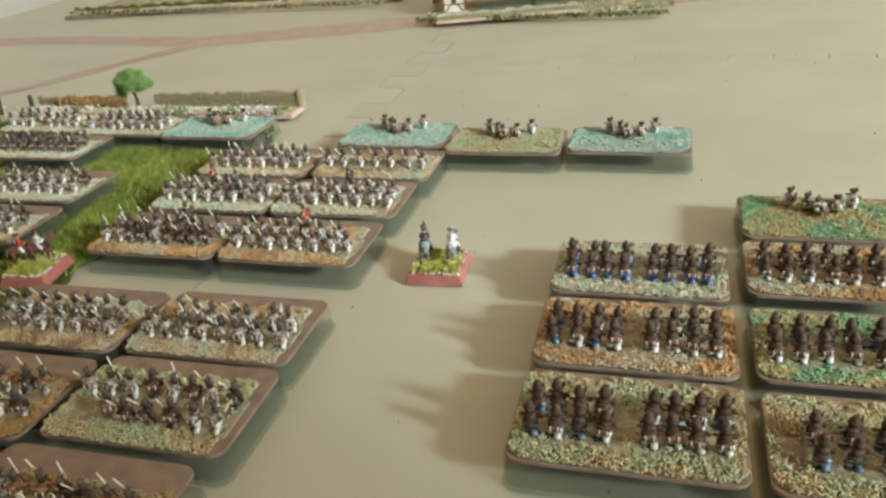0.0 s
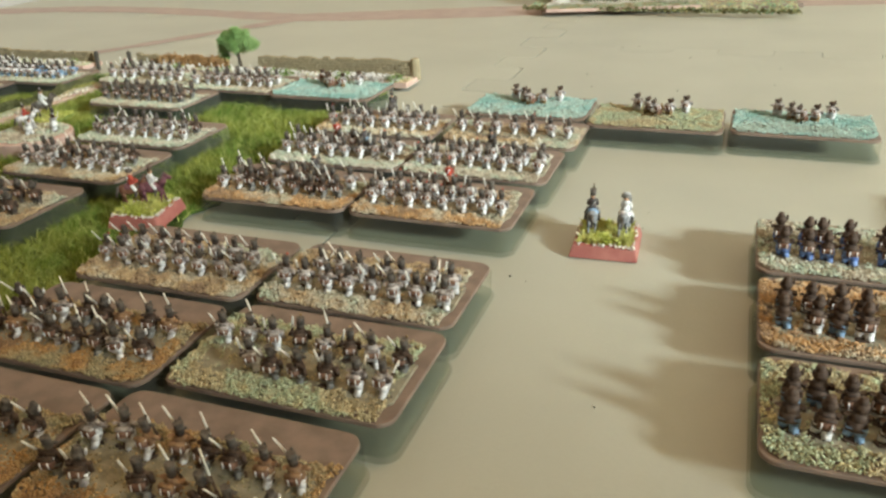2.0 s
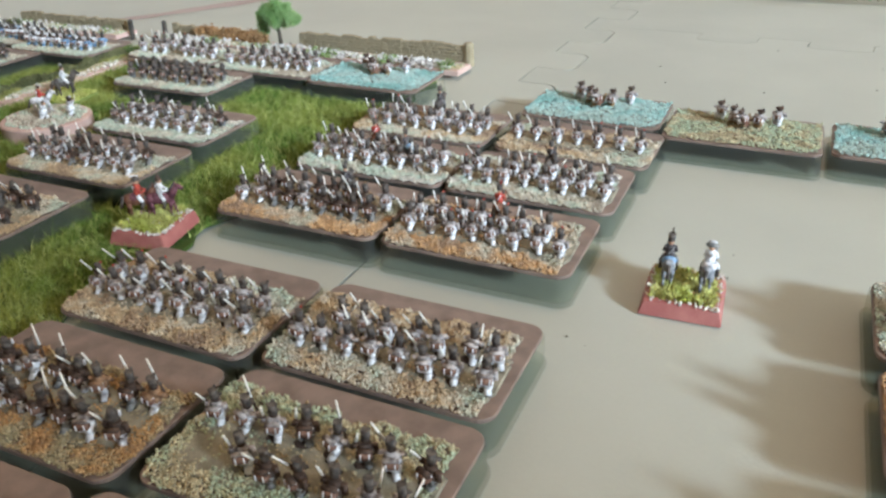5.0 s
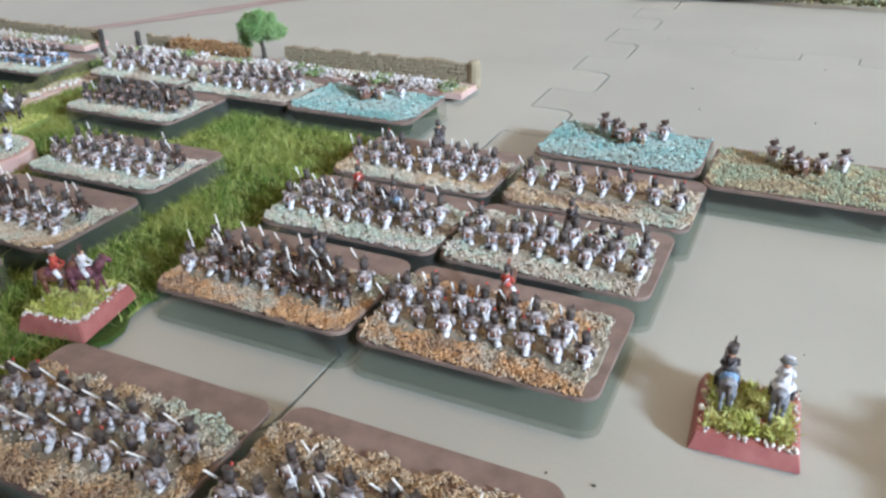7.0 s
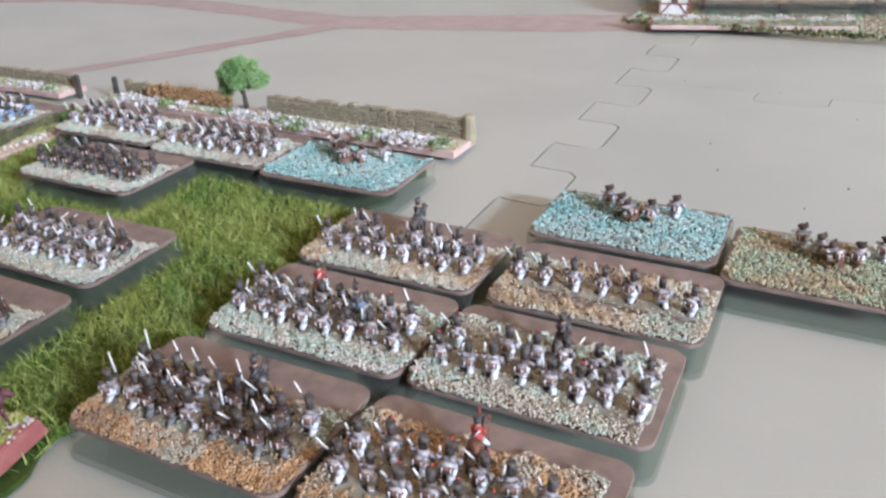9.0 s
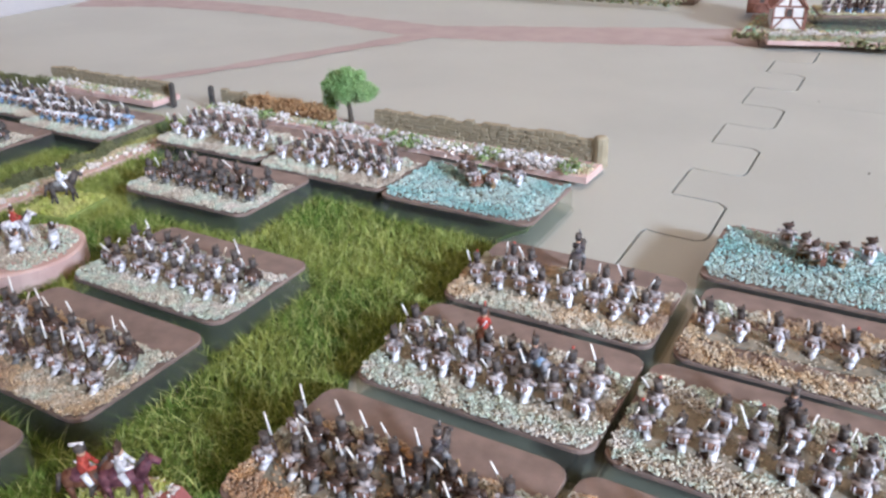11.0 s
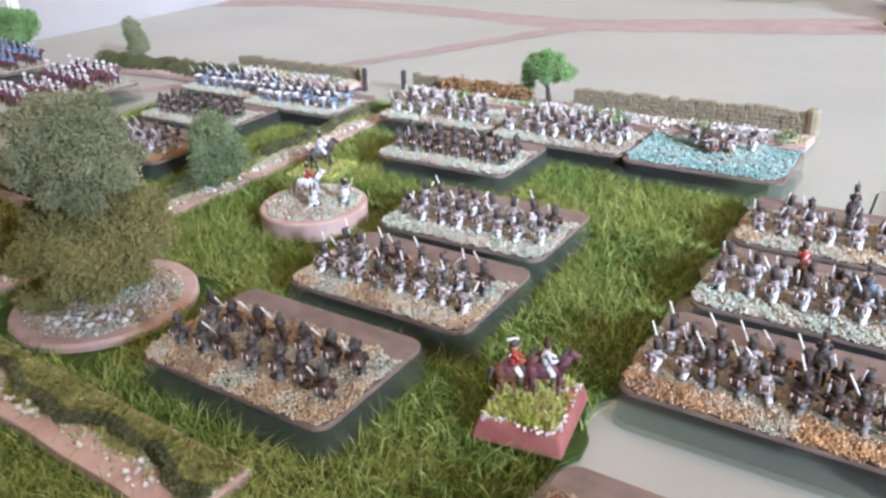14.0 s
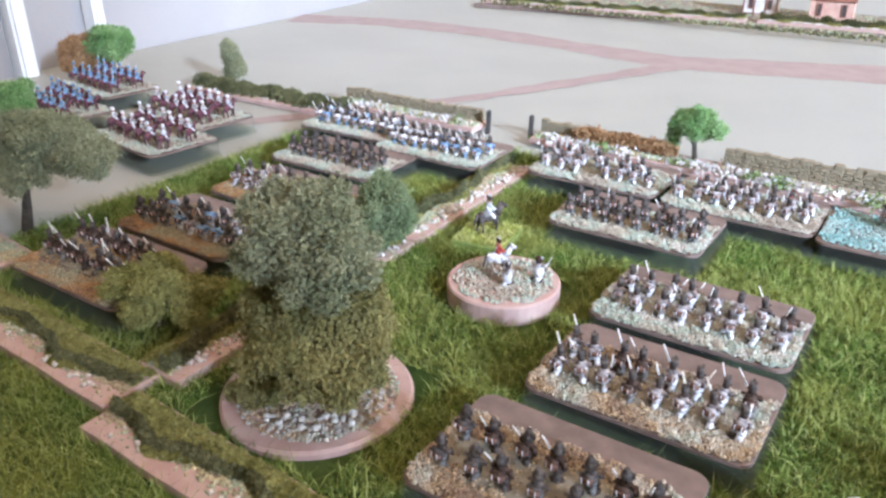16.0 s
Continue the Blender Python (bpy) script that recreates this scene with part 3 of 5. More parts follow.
            tube(bm, (-1.0, 1.9 + lean, 9.2), (-2.7, 2.2 + lean, 15.0), 0.23, 0.17, 5, 6)
    elif arm == 2:  # levelled
        tube(bm, (-1.3, 0.2 + lean, 8.1), (-1.2, 1.9 + lean, 7.2), 0.46, 0.38, 6, 9)
        tube(bm, (1.3, 0.2 + lean, 8.1), (1.5, 0.2 + lean, 6.0), 0.46, 0.38, 6, 9)
        if gun:
            tube(bm, (1.3, -0.6 + lean, 6.2), (0.6, 2.0 + lean, 7.4), 0.30, 0.22, 5, 7)
            tube(bm, (0.6, 2.0 + lean, 7.4), (0.0, 4.8 + lean, 9.4), 0.22, 0.18, 5, 6)
    else:  # raised hand with a blade
        tube(bm, (1.3, 0.2 + lean, 8.2), (2.1, 0.8 + lean, 9.6), 0.46, 0.36, 6, 9)
        tube(bm, (2.1, 0.8 + lean, 9.6), (3.0, 0.9 + lean, 13.0), 0.16, 0.10, 4, 6)
        tube(bm, (-1.3, 0.2 + lean, 8.2), (-1.6, 0.3 + lean, 5.4), 0.46, 0.36, 6, 9)
    for f in bm.faces:
        f.smooth = len(f.verts) == 4
    for v in bm.verts:  # squat casting proportions
        v.co = (0.00142 * v.co.x, 0.00130 * v.co.y, 0.001 * float(np.interp(v.co.z, (-1, 0, 4.4, 8.7, 13.4, 16), (-0.8, 0, 2.5, 5.4, 8.9, 10.9))))
    FIG[key] = mesh_of("toy_soldier", bm, *mats)


def rider(key, horse=P_HORSE, coat=P_COAT, hat="shako", legs=P_WHITE, cloth=P_BLUE, hatmat=P_BLACK, plume=None):
    """A mounted casting that faces +y."""
    bm = bmesh.new()
    mats = [horse, coat, cloth, hatmat, P_SKIN, legs, P_BLACK, plume or P_WHITE, P_STEEL]
    ball(bm, (0, 0, 6.2), 1.9, 4.3, 2.0, 0, 10, 6)
    ball(bm, (0, -2.9, 6.5), 1.9, 1.9, 2.0, 0, 8, 5)
    tube(bm, (0, 3.0, 6.6), (0, 5.4, 10.0), 1.5, 0.9, 8, 0)
    tube(bm, (0, 5.0, 10.3), (0, 7.2, 8.9), 0.95, 0.6, 7, 0)
    for sg in (-1, 1):
        tube(bm, (sg * 0.5, 5.0, 10.5), (sg * 0.6, 4.9, 11.6), 0.28, 0.06, 4, 0)
    tube(bm, (0, 2.2, 8.0), (0, 4.8, 11.0), 0.35, 0.5, 5, 6)
    for x, y, k in ((-1.1, 2.9, 1.3), (1.1, 2.9, -0.4), (-1.1, -3.2, -0.9), (1.1, -3.2, 0.7)):
        tube(bm, (x, y, 5.6), (x, y + k * 0.6, 2.8), 0.85, 0.5, 6, 0)
        tube(bm, (x, y + k * 0.6, 2.9), (x, y + k, 0.2), 0.45, 0.40, 6, 0)
    tube(bm, (0, -4.6, 7.6), (0, -5.9, 3.6), 0.7, 0.35, 6, 6)
    ball(bm, (0, -1.2, 7.3), 2.1, 2.0, 1.3, 2, 8, 5)
    for sg in (-1, 1):
        tube(bm, (sg * 1.3, 0, 8.2), (sg * 2.2, 1.3, 6.0), 0.75, 0.6, 6, 5)
        tube(bm, (sg * 2.2, 1.3, 6.1), (sg * 2.2, 0.7, 3.6), 0.55, 0.5, 6, 6)
        tube(bm, (sg * 1.3, 0, 11.2), (sg * 1.7, 1.0, 9.3), 0.5, 0.42, 6, 1)
        tube(bm, (sg * 1.7, 1.0, 9.3), (sg * 0.6, 2.4, 9.0), 0.42, 0.34, 6, 1)
    tube(bm, (0, -0.1, 8.0), (0, 0, 10.0), 1.3, 1.35, 8, 1, 0.8)
    tube(bm, (0, 0, 9.9), (0, 0.1, 11.7), 1.35, 1.0, 8, 1, 0.75)
    tube(bm, (1.0, -0.95, 11.2), (-0.9, -1.0, 8.6), 0.24, 0.24, 4, 5)
    ball(bm, (0, 0.2, 12.4), 0.85, 0.9, 0.95, 4, 8, 5)
    if hat == "shako":
        tube(bm, (0, 0.15, 12.7), (0, 0.1, 15.0), 0.9, 1.12, 8, 3)
        tube(bm, (0.2, 0.8, 15.0), (0.25, 0.7, 16.6), 0.3, 0.2, 5, 7)
    elif hat == "bicorne":
        ball(bm, (0, 0.15, 13.2), 1.8, 0.8, 1.0, 3, 8, 5)
        ball(bm, (0, 0.1, 14.3), 1.3, 0.35, 0.5, 7, 8, 4)
    else:
        ball(bm, (0, 0.15, 13.4), 1.15, 1.3, 1.2, 3, 8, 5)
        tube(bm, (0, 1.0, 14.2), (0, -1.5, 14.4), 0.45, 0.35, 6, 7)
    for f in bm.faces:
        f.smooth = len(f.verts) == 4
    bmesh.ops.scale(bm, vec=(0.001, 0.001, 0.001), verts=bm.verts[:])
    FIG[key] = mesh_of("toy_rider", bm, *mats)


soldier("line_a", arm=0, stride=0.8)
soldier("line_b", arm=1, lean=0.25, stride=0.9)
soldier("line_c", arm=0, stride=0.8, lean=0.15, plume=P_RED)
soldier("line_d", arm=2, lean=0.3, stride=0.9)
soldier("light_a", arm=1, legs=P_GREY, coat=P_BROWN, lean=0.3, stride=0.9)
soldier("light_b", arm=0, legs=P_GREY, coat=P_BROWN, plume=P_OCHRE)
soldier("drab_a", arm=1, legs=P_LINEN, coat=P_RUST, lean=0.3, stride=0.9)
soldier("drab_b", arm=0, legs=P_BROWN, coat=P_YELLOW, pack=P_BROWN, plume=P_YELLOW)
soldier("drab_c", hat="bearskin", arm=0, legs=P_LINEN, coat=P_BROWN, pack=P_PACK, plume=P_WHITE)
soldier("dark_a", hat="bearskin", arm=0, coat=P_BROWN, legs=P_BLACK, hatmat=P_BLACK, plume=P_BLACK)
soldier("dark_b", hat="bearskin", arm=1, gun=False, coat=P_BLACK, legs=P_GREY, hatmat=P_BLACK, plume=P_BLACK)
soldier("guard_white", hat="bearskin", arm=1, coat=P_BROWN, legs=P_WHITE, hatmat=P_BROWN, gun=False, plume=P_BROWN, pack=P_PACK)
soldier("guard_blue", hat="bearskin", arm=1, coat=P_BROWN, legs=P_SKY, hatmat=P_BROWN, gun=False, plume=P_BROWN, pack=P_BROWN)
soldier("blue_coat", hat="bearskin", arm=1, coat=P_BLUE, chest=P_BROWN, legs=P_BLUE, hatmat=P_BROWN, gun=False, plume=P_BROWN, pack=P_PACK)
soldier("pale_a", arm=0, coat=P_WHITE, legs=P_SKY)
soldier("pale_b", arm=1, coat=P_SKY, legs=P_WHITE)
soldier("gunner_a", hat="bicorne", arm=1, gun=False, coat=P_LINEN, legs=P_WHITE, pack=P_PACK, hatmat=P_BROWN, plume=P_BROWN)
soldier("gunner_b", hat="bicorne", arm=2, gun=False, coat=P_LINEN, legs=P_OCHRE, pack=P_PACK, hatmat=P_BROWN, lean=0.4)
rider("cav_blue", P_MAROON, P_SKY, "shako", P_SKY, P_SKY, P_SKY)
rider("cav_maroon", P_MAROON, P_LINEN, "helmet", P_WHITE, P_MAROON, P_WHITE)
rider("staff_dark", P_DAPPLE, P_COAT, "shako", P_GREY, P_SKY, P_BLACK, P_BROWN)
rider("staff_white", P_DAPPLE, P_WHITE, "bicorne", P_WHITE, P_WHITE, P_GREY, P_WHITE)
rider("staff_red", P_HORSE, P_RED, "helmet", P_WHITE, P_MAROON, P_BLACK, P_WHITE)
rider("staff_pale", P_MAROON, P_WHITE, "bicorne", P_WHITE, P_MAROON, P_BROWN, P_BROWN)
rider("officer_mounted", P_HORSE, P_RED, "shako", P_WHITE, P_HORSE, P_BLACK, P_RED)
rider("officer_dark", P_BLACK, P_COAT, "shako", P_GREY, P_COAT, P_BLACK, P_GREY)
rider("staff_cloak", P_BLACK, P_WHITE, "bicorne", P_WHITE, P_GREY, P_BLACK, P_WHITE)
rider("staff_round", P_LINEN, P_RED, "bicorne", P_WHITE, P_WHITE, P_BROWN, P_WHITE)
soldier("aide", hat="bicorne", arm=3, coat=P_WHITE, chest=P_LINEN, pack=P_COAT, hatmat=P_BROWN, plume=P_WHITE)
LABEL = {"line": "painted toy foot soldier with white belts and pack", "light": "painted toy soldier in drab brown coat", "dark": "dark painted toy soldier with tall fur cap", "drab": "toy soldier painted in rust and brown", "guard": "brown painted toy soldier with tall fur cap", "blue": "toy soldier painted bright blue with fur cap"}

# ---- stands ----
PW, PD = 0.0592, 0.0392
TRAY_ME = mesh_of("clear_tray", slab(rounded(0.0600, 0.0402, 0.004), 0.0015, 0.0087, 0.0003), ACRYLIC)
RIM_ME = mesh_of("tray_rim", slab(rounded(0.0614, 0.0416, 0.0045), 0.0002, 0.0014, 0.0004), ACRYLIC)
PLATE_ME = mesh_of("base_plate", slab(rounded(PW, PD, 0.0042), 0.0088, 0.0098, 0.0002), PLATE)


def flock_mesh(seed, w, d, back, count=7400, size=0.00038, right=0.0, sparse=True):
    """Crumbs over a base, leaving a bare strip at the back and a ragged edge."""
    r = np.random.default_rng(seed)
    x = r.uniform(-w / 2, w / 2 - right, count * 2)
    y = r.uniform(-d / 2, d / 2 - back, count * 2)
    rag = 0.0012 * noise2(x, y, 900, seed) + 0.0018 * noise2(x, y, 260, seed + 1)
    ok = (np.abs(x + right / 2) < (w - right) / 2 - 0.0001 + 0.5 * rag) & (y < d / 2 - back - 0.001 + rag) & (y > -d / 2 + 0.0001)
    cx, cy = w / 2 - 0.0045, d / 2 - 0.0045
    ok &= ~((np.abs(x) > cx) & (y < -cy) & (np.hypot(np.abs(x) - cx, y + cy) > 0.0038))
    if sparse:  # trodden earth round the figures
        mid = (np.abs(x) < 0.0255 + rag) & (y > -0.0115 + rag) & (y < 0.0030 + rag)
        ok &= ~mid | (r.uniform(0, 1, len(x)) < 0.10)
    x, y = x[ok][:count], y[ok][:count]
    z = np.abs(0.0005 * noise2(x, y, 500, seed)) + r.uniform(0, 0.0006, len(x))
    return grains("flock", np.stack([x, y, z], -1), size * r.uniform(0.6, 1.35, len(x)), r, FLOCK["tan"])


FLOCKS = [flock_mesh(11, PW, PD, 0.0080), flock_mesh(12, PW, PD, 0.0065, right=0.0035), flock_mesh(13, PW, PD, 0.0100), flock_mesh(14, PW - 0.0008, PD - 0.0008, 0.0012), flock_mesh(15, PW - 0.0014, PD - 0.0014, 0.0012, sparse=False)]


def own_material(ob, m):
    ob.material_slots[0].link = "OBJECT"
    ob.material_slots[0].material = m


def stand(x, y, label, keys, flock="tan", cols=8, rows=2, turn=0.0, z=0.0, fl=None, group="infantry stands", span=0.0480, fy=-0.0045, gap=0.0088, extra=(), category="toy soldier stand", name="infantry_stand", seed=None, skip=0.04, scale=1.0, gapmid=0.0):
    seed = seed if seed is not None else int(1000 * (x + 20) + 77 * y)
    r = random.Random(seed)
    s = thing(name, pose(S * x, S * y, z, 0, 0, turn), label, category, group)
    STANDS.append((S * x, S * y, 0.0310, 0.0210, radians(turn)))
    part("clear_tray", TRAY_ME, None, s, "clear plastic tray")
    part("tray_rim", RIM_ME, None, s, "clear plastic rim")
    part("base_plate", PLATE_ME, None, s, "brown rounded plate")
    f = part("flock", FLOCKS[seed % 3 if fl is None else fl], None, s, "", pose(0, 0, 0.0099))
    own_material(f, FLOCK[flock])
    f["kind"] = "stuff"
    if cols:
        w_, d_ = span + 0.0060 + 2 * gapmid, gap * (rows - 1) + 0.0085
        bm = slab([(x_ + 0.0006 * math.sin(9 * i_), y_ + fy + 0.0006 * math.sin(7 * i_ + seed)) for i_, (x_, y_) in enumerate(rounded(w_, d_, 0.003, 7))], 0.0099, 0.0104, 0.0003)
        part("figure_strip", bm, STRIP_PAINT, s, "dark painted casting strip")
    for j in range(rows):
        for i in range(cols):
            if r.random() < skip:
                continue
            k = keys[r.randrange(len(keys))]
            fx = -span / 2 + span * i / max(1, cols - 1) + r.uniform(-0.0006, 0.0006) + (gapmid if 2 * i >= cols else -gapmid)
            yy = fy + gap * (j - (rows - 1) / 2) + r.uniform(-0.0008, 0.0008)
            part("toy_soldier", FIG[k], None, s, LABEL.get(k.split("_")[0], ""), pose(fx, yy, 0.0102, r.uniform(-6, 4), r.uniform(-6, 6), r.uniform(-28, 28) * (0.4 if k.startswith(("guard", "blue")) else 1)) @ Matrix.Scale(scale * r.uniform(0.95, 1.05) * (1.1 if k.startswith(("guard", "blue")) else 1), 4))
    for k, ex, ey, tz in extra:
        part("toy_rider" if k.startswith(("staff", "cav", "officer_")) else "toy_soldier", FIG[k], None, s, "", pose(ex, ey, 0.0102, 0, 0, tz) @ Matrix.Scale(1.08 if k.startswith("gunner") else 0.85, 4))
    return s


def cannon(parent, x, y, turn):
    bm = bmesh.new()
    tube(bm, (0, -0.0035, 0.0030), (0, 0.0040, 0.0036), 0.0008, 0.0005, 8)
    gun = part("cannon", bm, P_OCHRE, parent, "small ochre field gun", pose(x, y, 0.0102, 0, 0, turn))
    bm = bmesh.new()
    box(bm, -0.0007, 0.0007, -0.0095, 0.0005, 0.0, 0.0012, 0, pose(0, 0, 0.0012, -8))
    tube(bm, (-0.0026, 0, 0.0024), (0.0026, 0, 0.0024), 0.0004, 0.0004, 6)
    part("trail", bm, P_PACK, gun)
    for sg in (-1, 1):
        bm = bmesh.new()
        for k in range(12):
            a, b = 2 * math.pi * k / 12, 2 * math.pi * (k + 1) / 12
            tube(bm, (sg * 0.0026, 0.0023 * math.cos(a), 0.0024 + 0.0023 * math.sin(a)), (sg * 0.0026, 0.0023 * math.cos(b), 0.0024 + 0.0023 * math.sin(b)), 0.0003, 0.0003, 4)
            if k % 2 == 0:
                tube(bm, (sg * 0.0026, 0, 0.0024), (sg * 0.0026, 0.0023 * math.cos(a), 0.0024 + 0.0023 * math.sin(a)), 0.0002, 0.0002, 4)
        part("wheel", bm, P_OCHRE, gun)


def gun_stand(x, y, label, flock, z=0.0, turn=0.0, mirror=1):
    s = stand(x, y, label, [], flock, cols=0, rows=0, turn=turn, z=z, fl=4, group="gun stands", category="gun stand", name="gun_stand",
              extra=[("gunner_a", -0.0105 * mirror, 0.0095, 10), ("gunner_a", 0.0118 * mirror, 0.0095, -15), ("gunner_b", -0.0045 * mirror, 0.004, 30), ("gunner_b", 0.0050 * mirror, 0.0025, -20), ("gunner_b", -0.001, 0.0005, 60)])
    cannon(s, 0.001, 0.005, 0)
    return s


LINE = ["line_a", "line_a", "line_b", "line_c", "line_d"]
STEADY = ["line_a", "line_a", "line_c"]
# centre block, two files of three
stand(-0.415, 4.69, "line of white-belted toy soldiers on a tan flocked base", STEADY, "ochre", 8, 2, fl=1, extra=[("officer_mounted", 0.0, 0.006, 0)])
stand(-0.400, 5.13, "line of white-belted toy soldiers on a grey flocked base", LINE, "grey", 8, 2, fl=1, extra=[("officer_dark", 0.002, 0.004, 0)])
stand(-0.375, 5.55, "spaced toy soldiers with shouldered muskets on a tan base", STEADY, "tan", 7, 1, fl=0, gap=0.009)
stand(-1.030, 4.69, "crowded drab toy soldiers on an orange flocked base", ["light_a", "light_b", "line_b"], "ochre", 9, 2, fl=2, extra=[("officer_dark", 0.008, 0.004, 5)])
stand(-1.010, 5.13, "toy soldiers round a red-coated mounted officer", LINE, "grey", 8, 2, fl=0, extra=[("officer_mounted", -0.006, 0.003, 20), ("staff_dark", 0.010, -0.003, 80)])
stand(-1.015, 5.555, "double rank of toy soldiers marching on a tan base", STEADY, "tan", 8, 2, fl=2, extra=[("officer_dark", 0.0, 0.008, 0)])
# front block
stand(-0.395, 4.05, "double rank of toy soldiers on a tan flocked base", LINE, "tan", 8, 2, fl=1, fy=-0.0055)
stand(-1.020, 4.03, "double rank of white-legged toy soldiers on a tan base", STEADY, "tan", 8, 2, fl=0)
stand(-0.385, 3.635, "loose toy soldiers with tall muskets on a green-tan base", ["line_a", "line_b", "line_d", "light_b"], "olive", 8, 2, fl=1, gap=0.011)
# earth flock: brown crumbs, their darkness partly shade put into the colour
stand(-1.010, 3.60, "loose drab toy soldiers on an ochre flocked base", ["light_a", "line_b", "drab_c", "drab_a"], "earth", 8, 2, fl=2, gap=0.011)
stand(-0.420, 3.205, "dark brown toy soldiers on an ochre flocked base", ["light_a", "drab_a", "drab_c", "light_b", "drab_b", "drab_c", "line_b"], "earth", 8, 2, fl=2, gap=0.011)
stand(-1.040, 3.18, "dark brown toy soldiers on an ochre flocked base", ["light_a", "drab_a", "drab_c", "drab_c", "drab_b", "dark_a"], "earth", 8, 2, fl=2, gap=0.011)
# fur-capped block
GW_, GB_ = ["guard_white", "guard_white", "guard_blue"], ["blue_coat"]
stand(0.930, 4.605, "blue-coated toy soldiers in fur caps on a brown base", GB_, "grey", 8, 2, fl=3, group="guard stands", gapmid=0.002, skip=0, span=0.041)
stand(0.935, 4.18, "brown fur-capped toy soldiers on a brown flocked base", GW_, "ochre", 8, 2, fl=3, group="guard stands", gapmid=0.0026, skip=0, span=0.041)
stand(0.938, 3.76, "brown fur-capped toy soldiers on a green-edged base", GW_, "olive", 8, 2, fl=3, group="guard stands", gapmid=0.0032, skip=0, span=0.041, scale=1.04)
stand(1.575, 4.66, "brown fur-capped toy soldiers on an ochre-edged base", ["guard_white"], "ochre", 8, 2, fl=3, group="guard stands", skip=0)
stand(1.570, 4.19, "brown fur-capped toy soldiers on a green-edged base", GW_, "green", 8, 2, fl=3, group="guard stands", skip=0.05)
stand(1.570, 3.75, "brown fur-capped toy soldiers on a rusty flocked base", GW_, "olive", 6, 2, fl=3, group="guard stands", span=0.036, skip=0)
# guns
gun_stand(-0.415, 5.985, "field gun and crew on a teal flocked base", "teal")
gun_stand(0.197, 5.915, "field gun and crew on an olive flocked base", "olive")
gun_stand(0.820, 5.945, "field gun and crew on a teal flocked base", "teal")
gun_stand(1.585, 5.085, "field gun and crew on a green and tan base", "green")
gun_stand(-1.555, 6.055, "field gun and crew on a teal base by the stone wall", "teal", z=0.0012)
# block on the grass
ZG = 0.0022
stand(-2.030, 5.135, "loose white-belted toy soldiers on a tan base on grass", ["line_b", "line_d", "light_b", "line_a"], "grey", 8, 2, z=ZG - 0.001, fl=2, gap=0.010)
stand(-2.015, 4.695, "loose drab toy soldiers on a tan base on grass", ["light_a", "line_b", "line_d"], "tan", 8, 2, z=ZG - 0.001, fl=2, gap=0.010)
stand(-2.075, 4.235, "dark fur-capped toy soldiers on a tan base on grass", ["dark_a", "dark_b"], "tan", 7, 2, z=ZG - 0.001, fl=0, gap=0.010)
stand(-2.455, 5.69, "dark grey toy soldiers on a grey flocked base", ["dark_b", "dark_b", "light_b"], "grey", 8, 2, z=ZG - 0.001, fl=2, gap=0.009)
stand(-2.155, 6.09, "double rank of toy soldiers behind the stone wall", STEADY, "grey", 8, 2, z=ZG - 0.001, fl=0)
stand(-2.780, 6.13, "double rank of toy soldiers behind the stone wall", STEADY, "grey", 8, 2, z=ZG - 0.001, fl=0)
stand(-3.565, 6.02, "pale blue toy soldiers on a grey flocked base", ["pale_a", "pale_b"], "grey", 9, 2, z=ZG - 0.001, fl=2)
stand(-4.120, 6.10, "pale blue toy soldiers on a grey flocked base", ["pale_a", "pale_b"], "grey", 9, 2, z=ZG - 0.001, fl=2)
stand(-3.880, 5.64, "dark grey toy soldiers on a grey flocked base", ["dark_b"], "grey", 8, 2, z=ZG - 0.001, fl=2)
stand(-3.830, 4.34, "dark fur-capped toy soldiers on a brown base on grass", ["dark_a", "light_a"], "earth", 8, 2, z=ZG - 0.001, fl=2, gap=0.012, fy=0.0)
stand(-3.820, 4.755, "slate blue toy soldiers on a brown base on grass", ["pale_b", "line_a", "dark_b"], "earth", 8, 2, z=ZG - 0.001, fl=2, gap=0.010)
stand(-3.790, 5.19, "white-legged toy soldiers on a brown base on grass", ["line_a", "line_d"], "earth", 7, 2, z=ZG - 0.001, fl=2, gap=0.009)
# cavalry on the mat beyond the grass
for cx, cy, key, nm in ((-4.93, 5.38, "cav_maroon", "white-hatted toy riders on maroon horses"), (-5.08, 5.77, "cav_maroon", "white-hatted toy riders on maroon horses"), (-6.04, 5.90, "cav_blue", "sky blue toy riders on maroon horses"), (-5.82, 5.42, "cav_blue", "sky blue toy riders on maroon horses")):
    stand(cx, cy, nm + " on a flocked base", [key], "grey", 6, 2, turn=-7, fl=3, group="cavalry stands", category="cavalry stand", name="cavalry_stand", span=0.046, fy=0.0, gap=0.0165, skip=0.0, scale=0.84)

# ---- commanders ----


def scatter(name, outline_test, count, z, size, rng, material, box_):
    x, y = rng.uniform(box_[0], box_[1], count), rng.uniform(box_[2], box_[3], count)
    ok = outline_test(x, y)
    x, y = x[ok], y[ok]
    return grains(name, np.stack([x, y, z + rng.uniform(0, size, len(x))], -1), size * rng.uniform(0.6, 1.3, len(x)), rng, material)


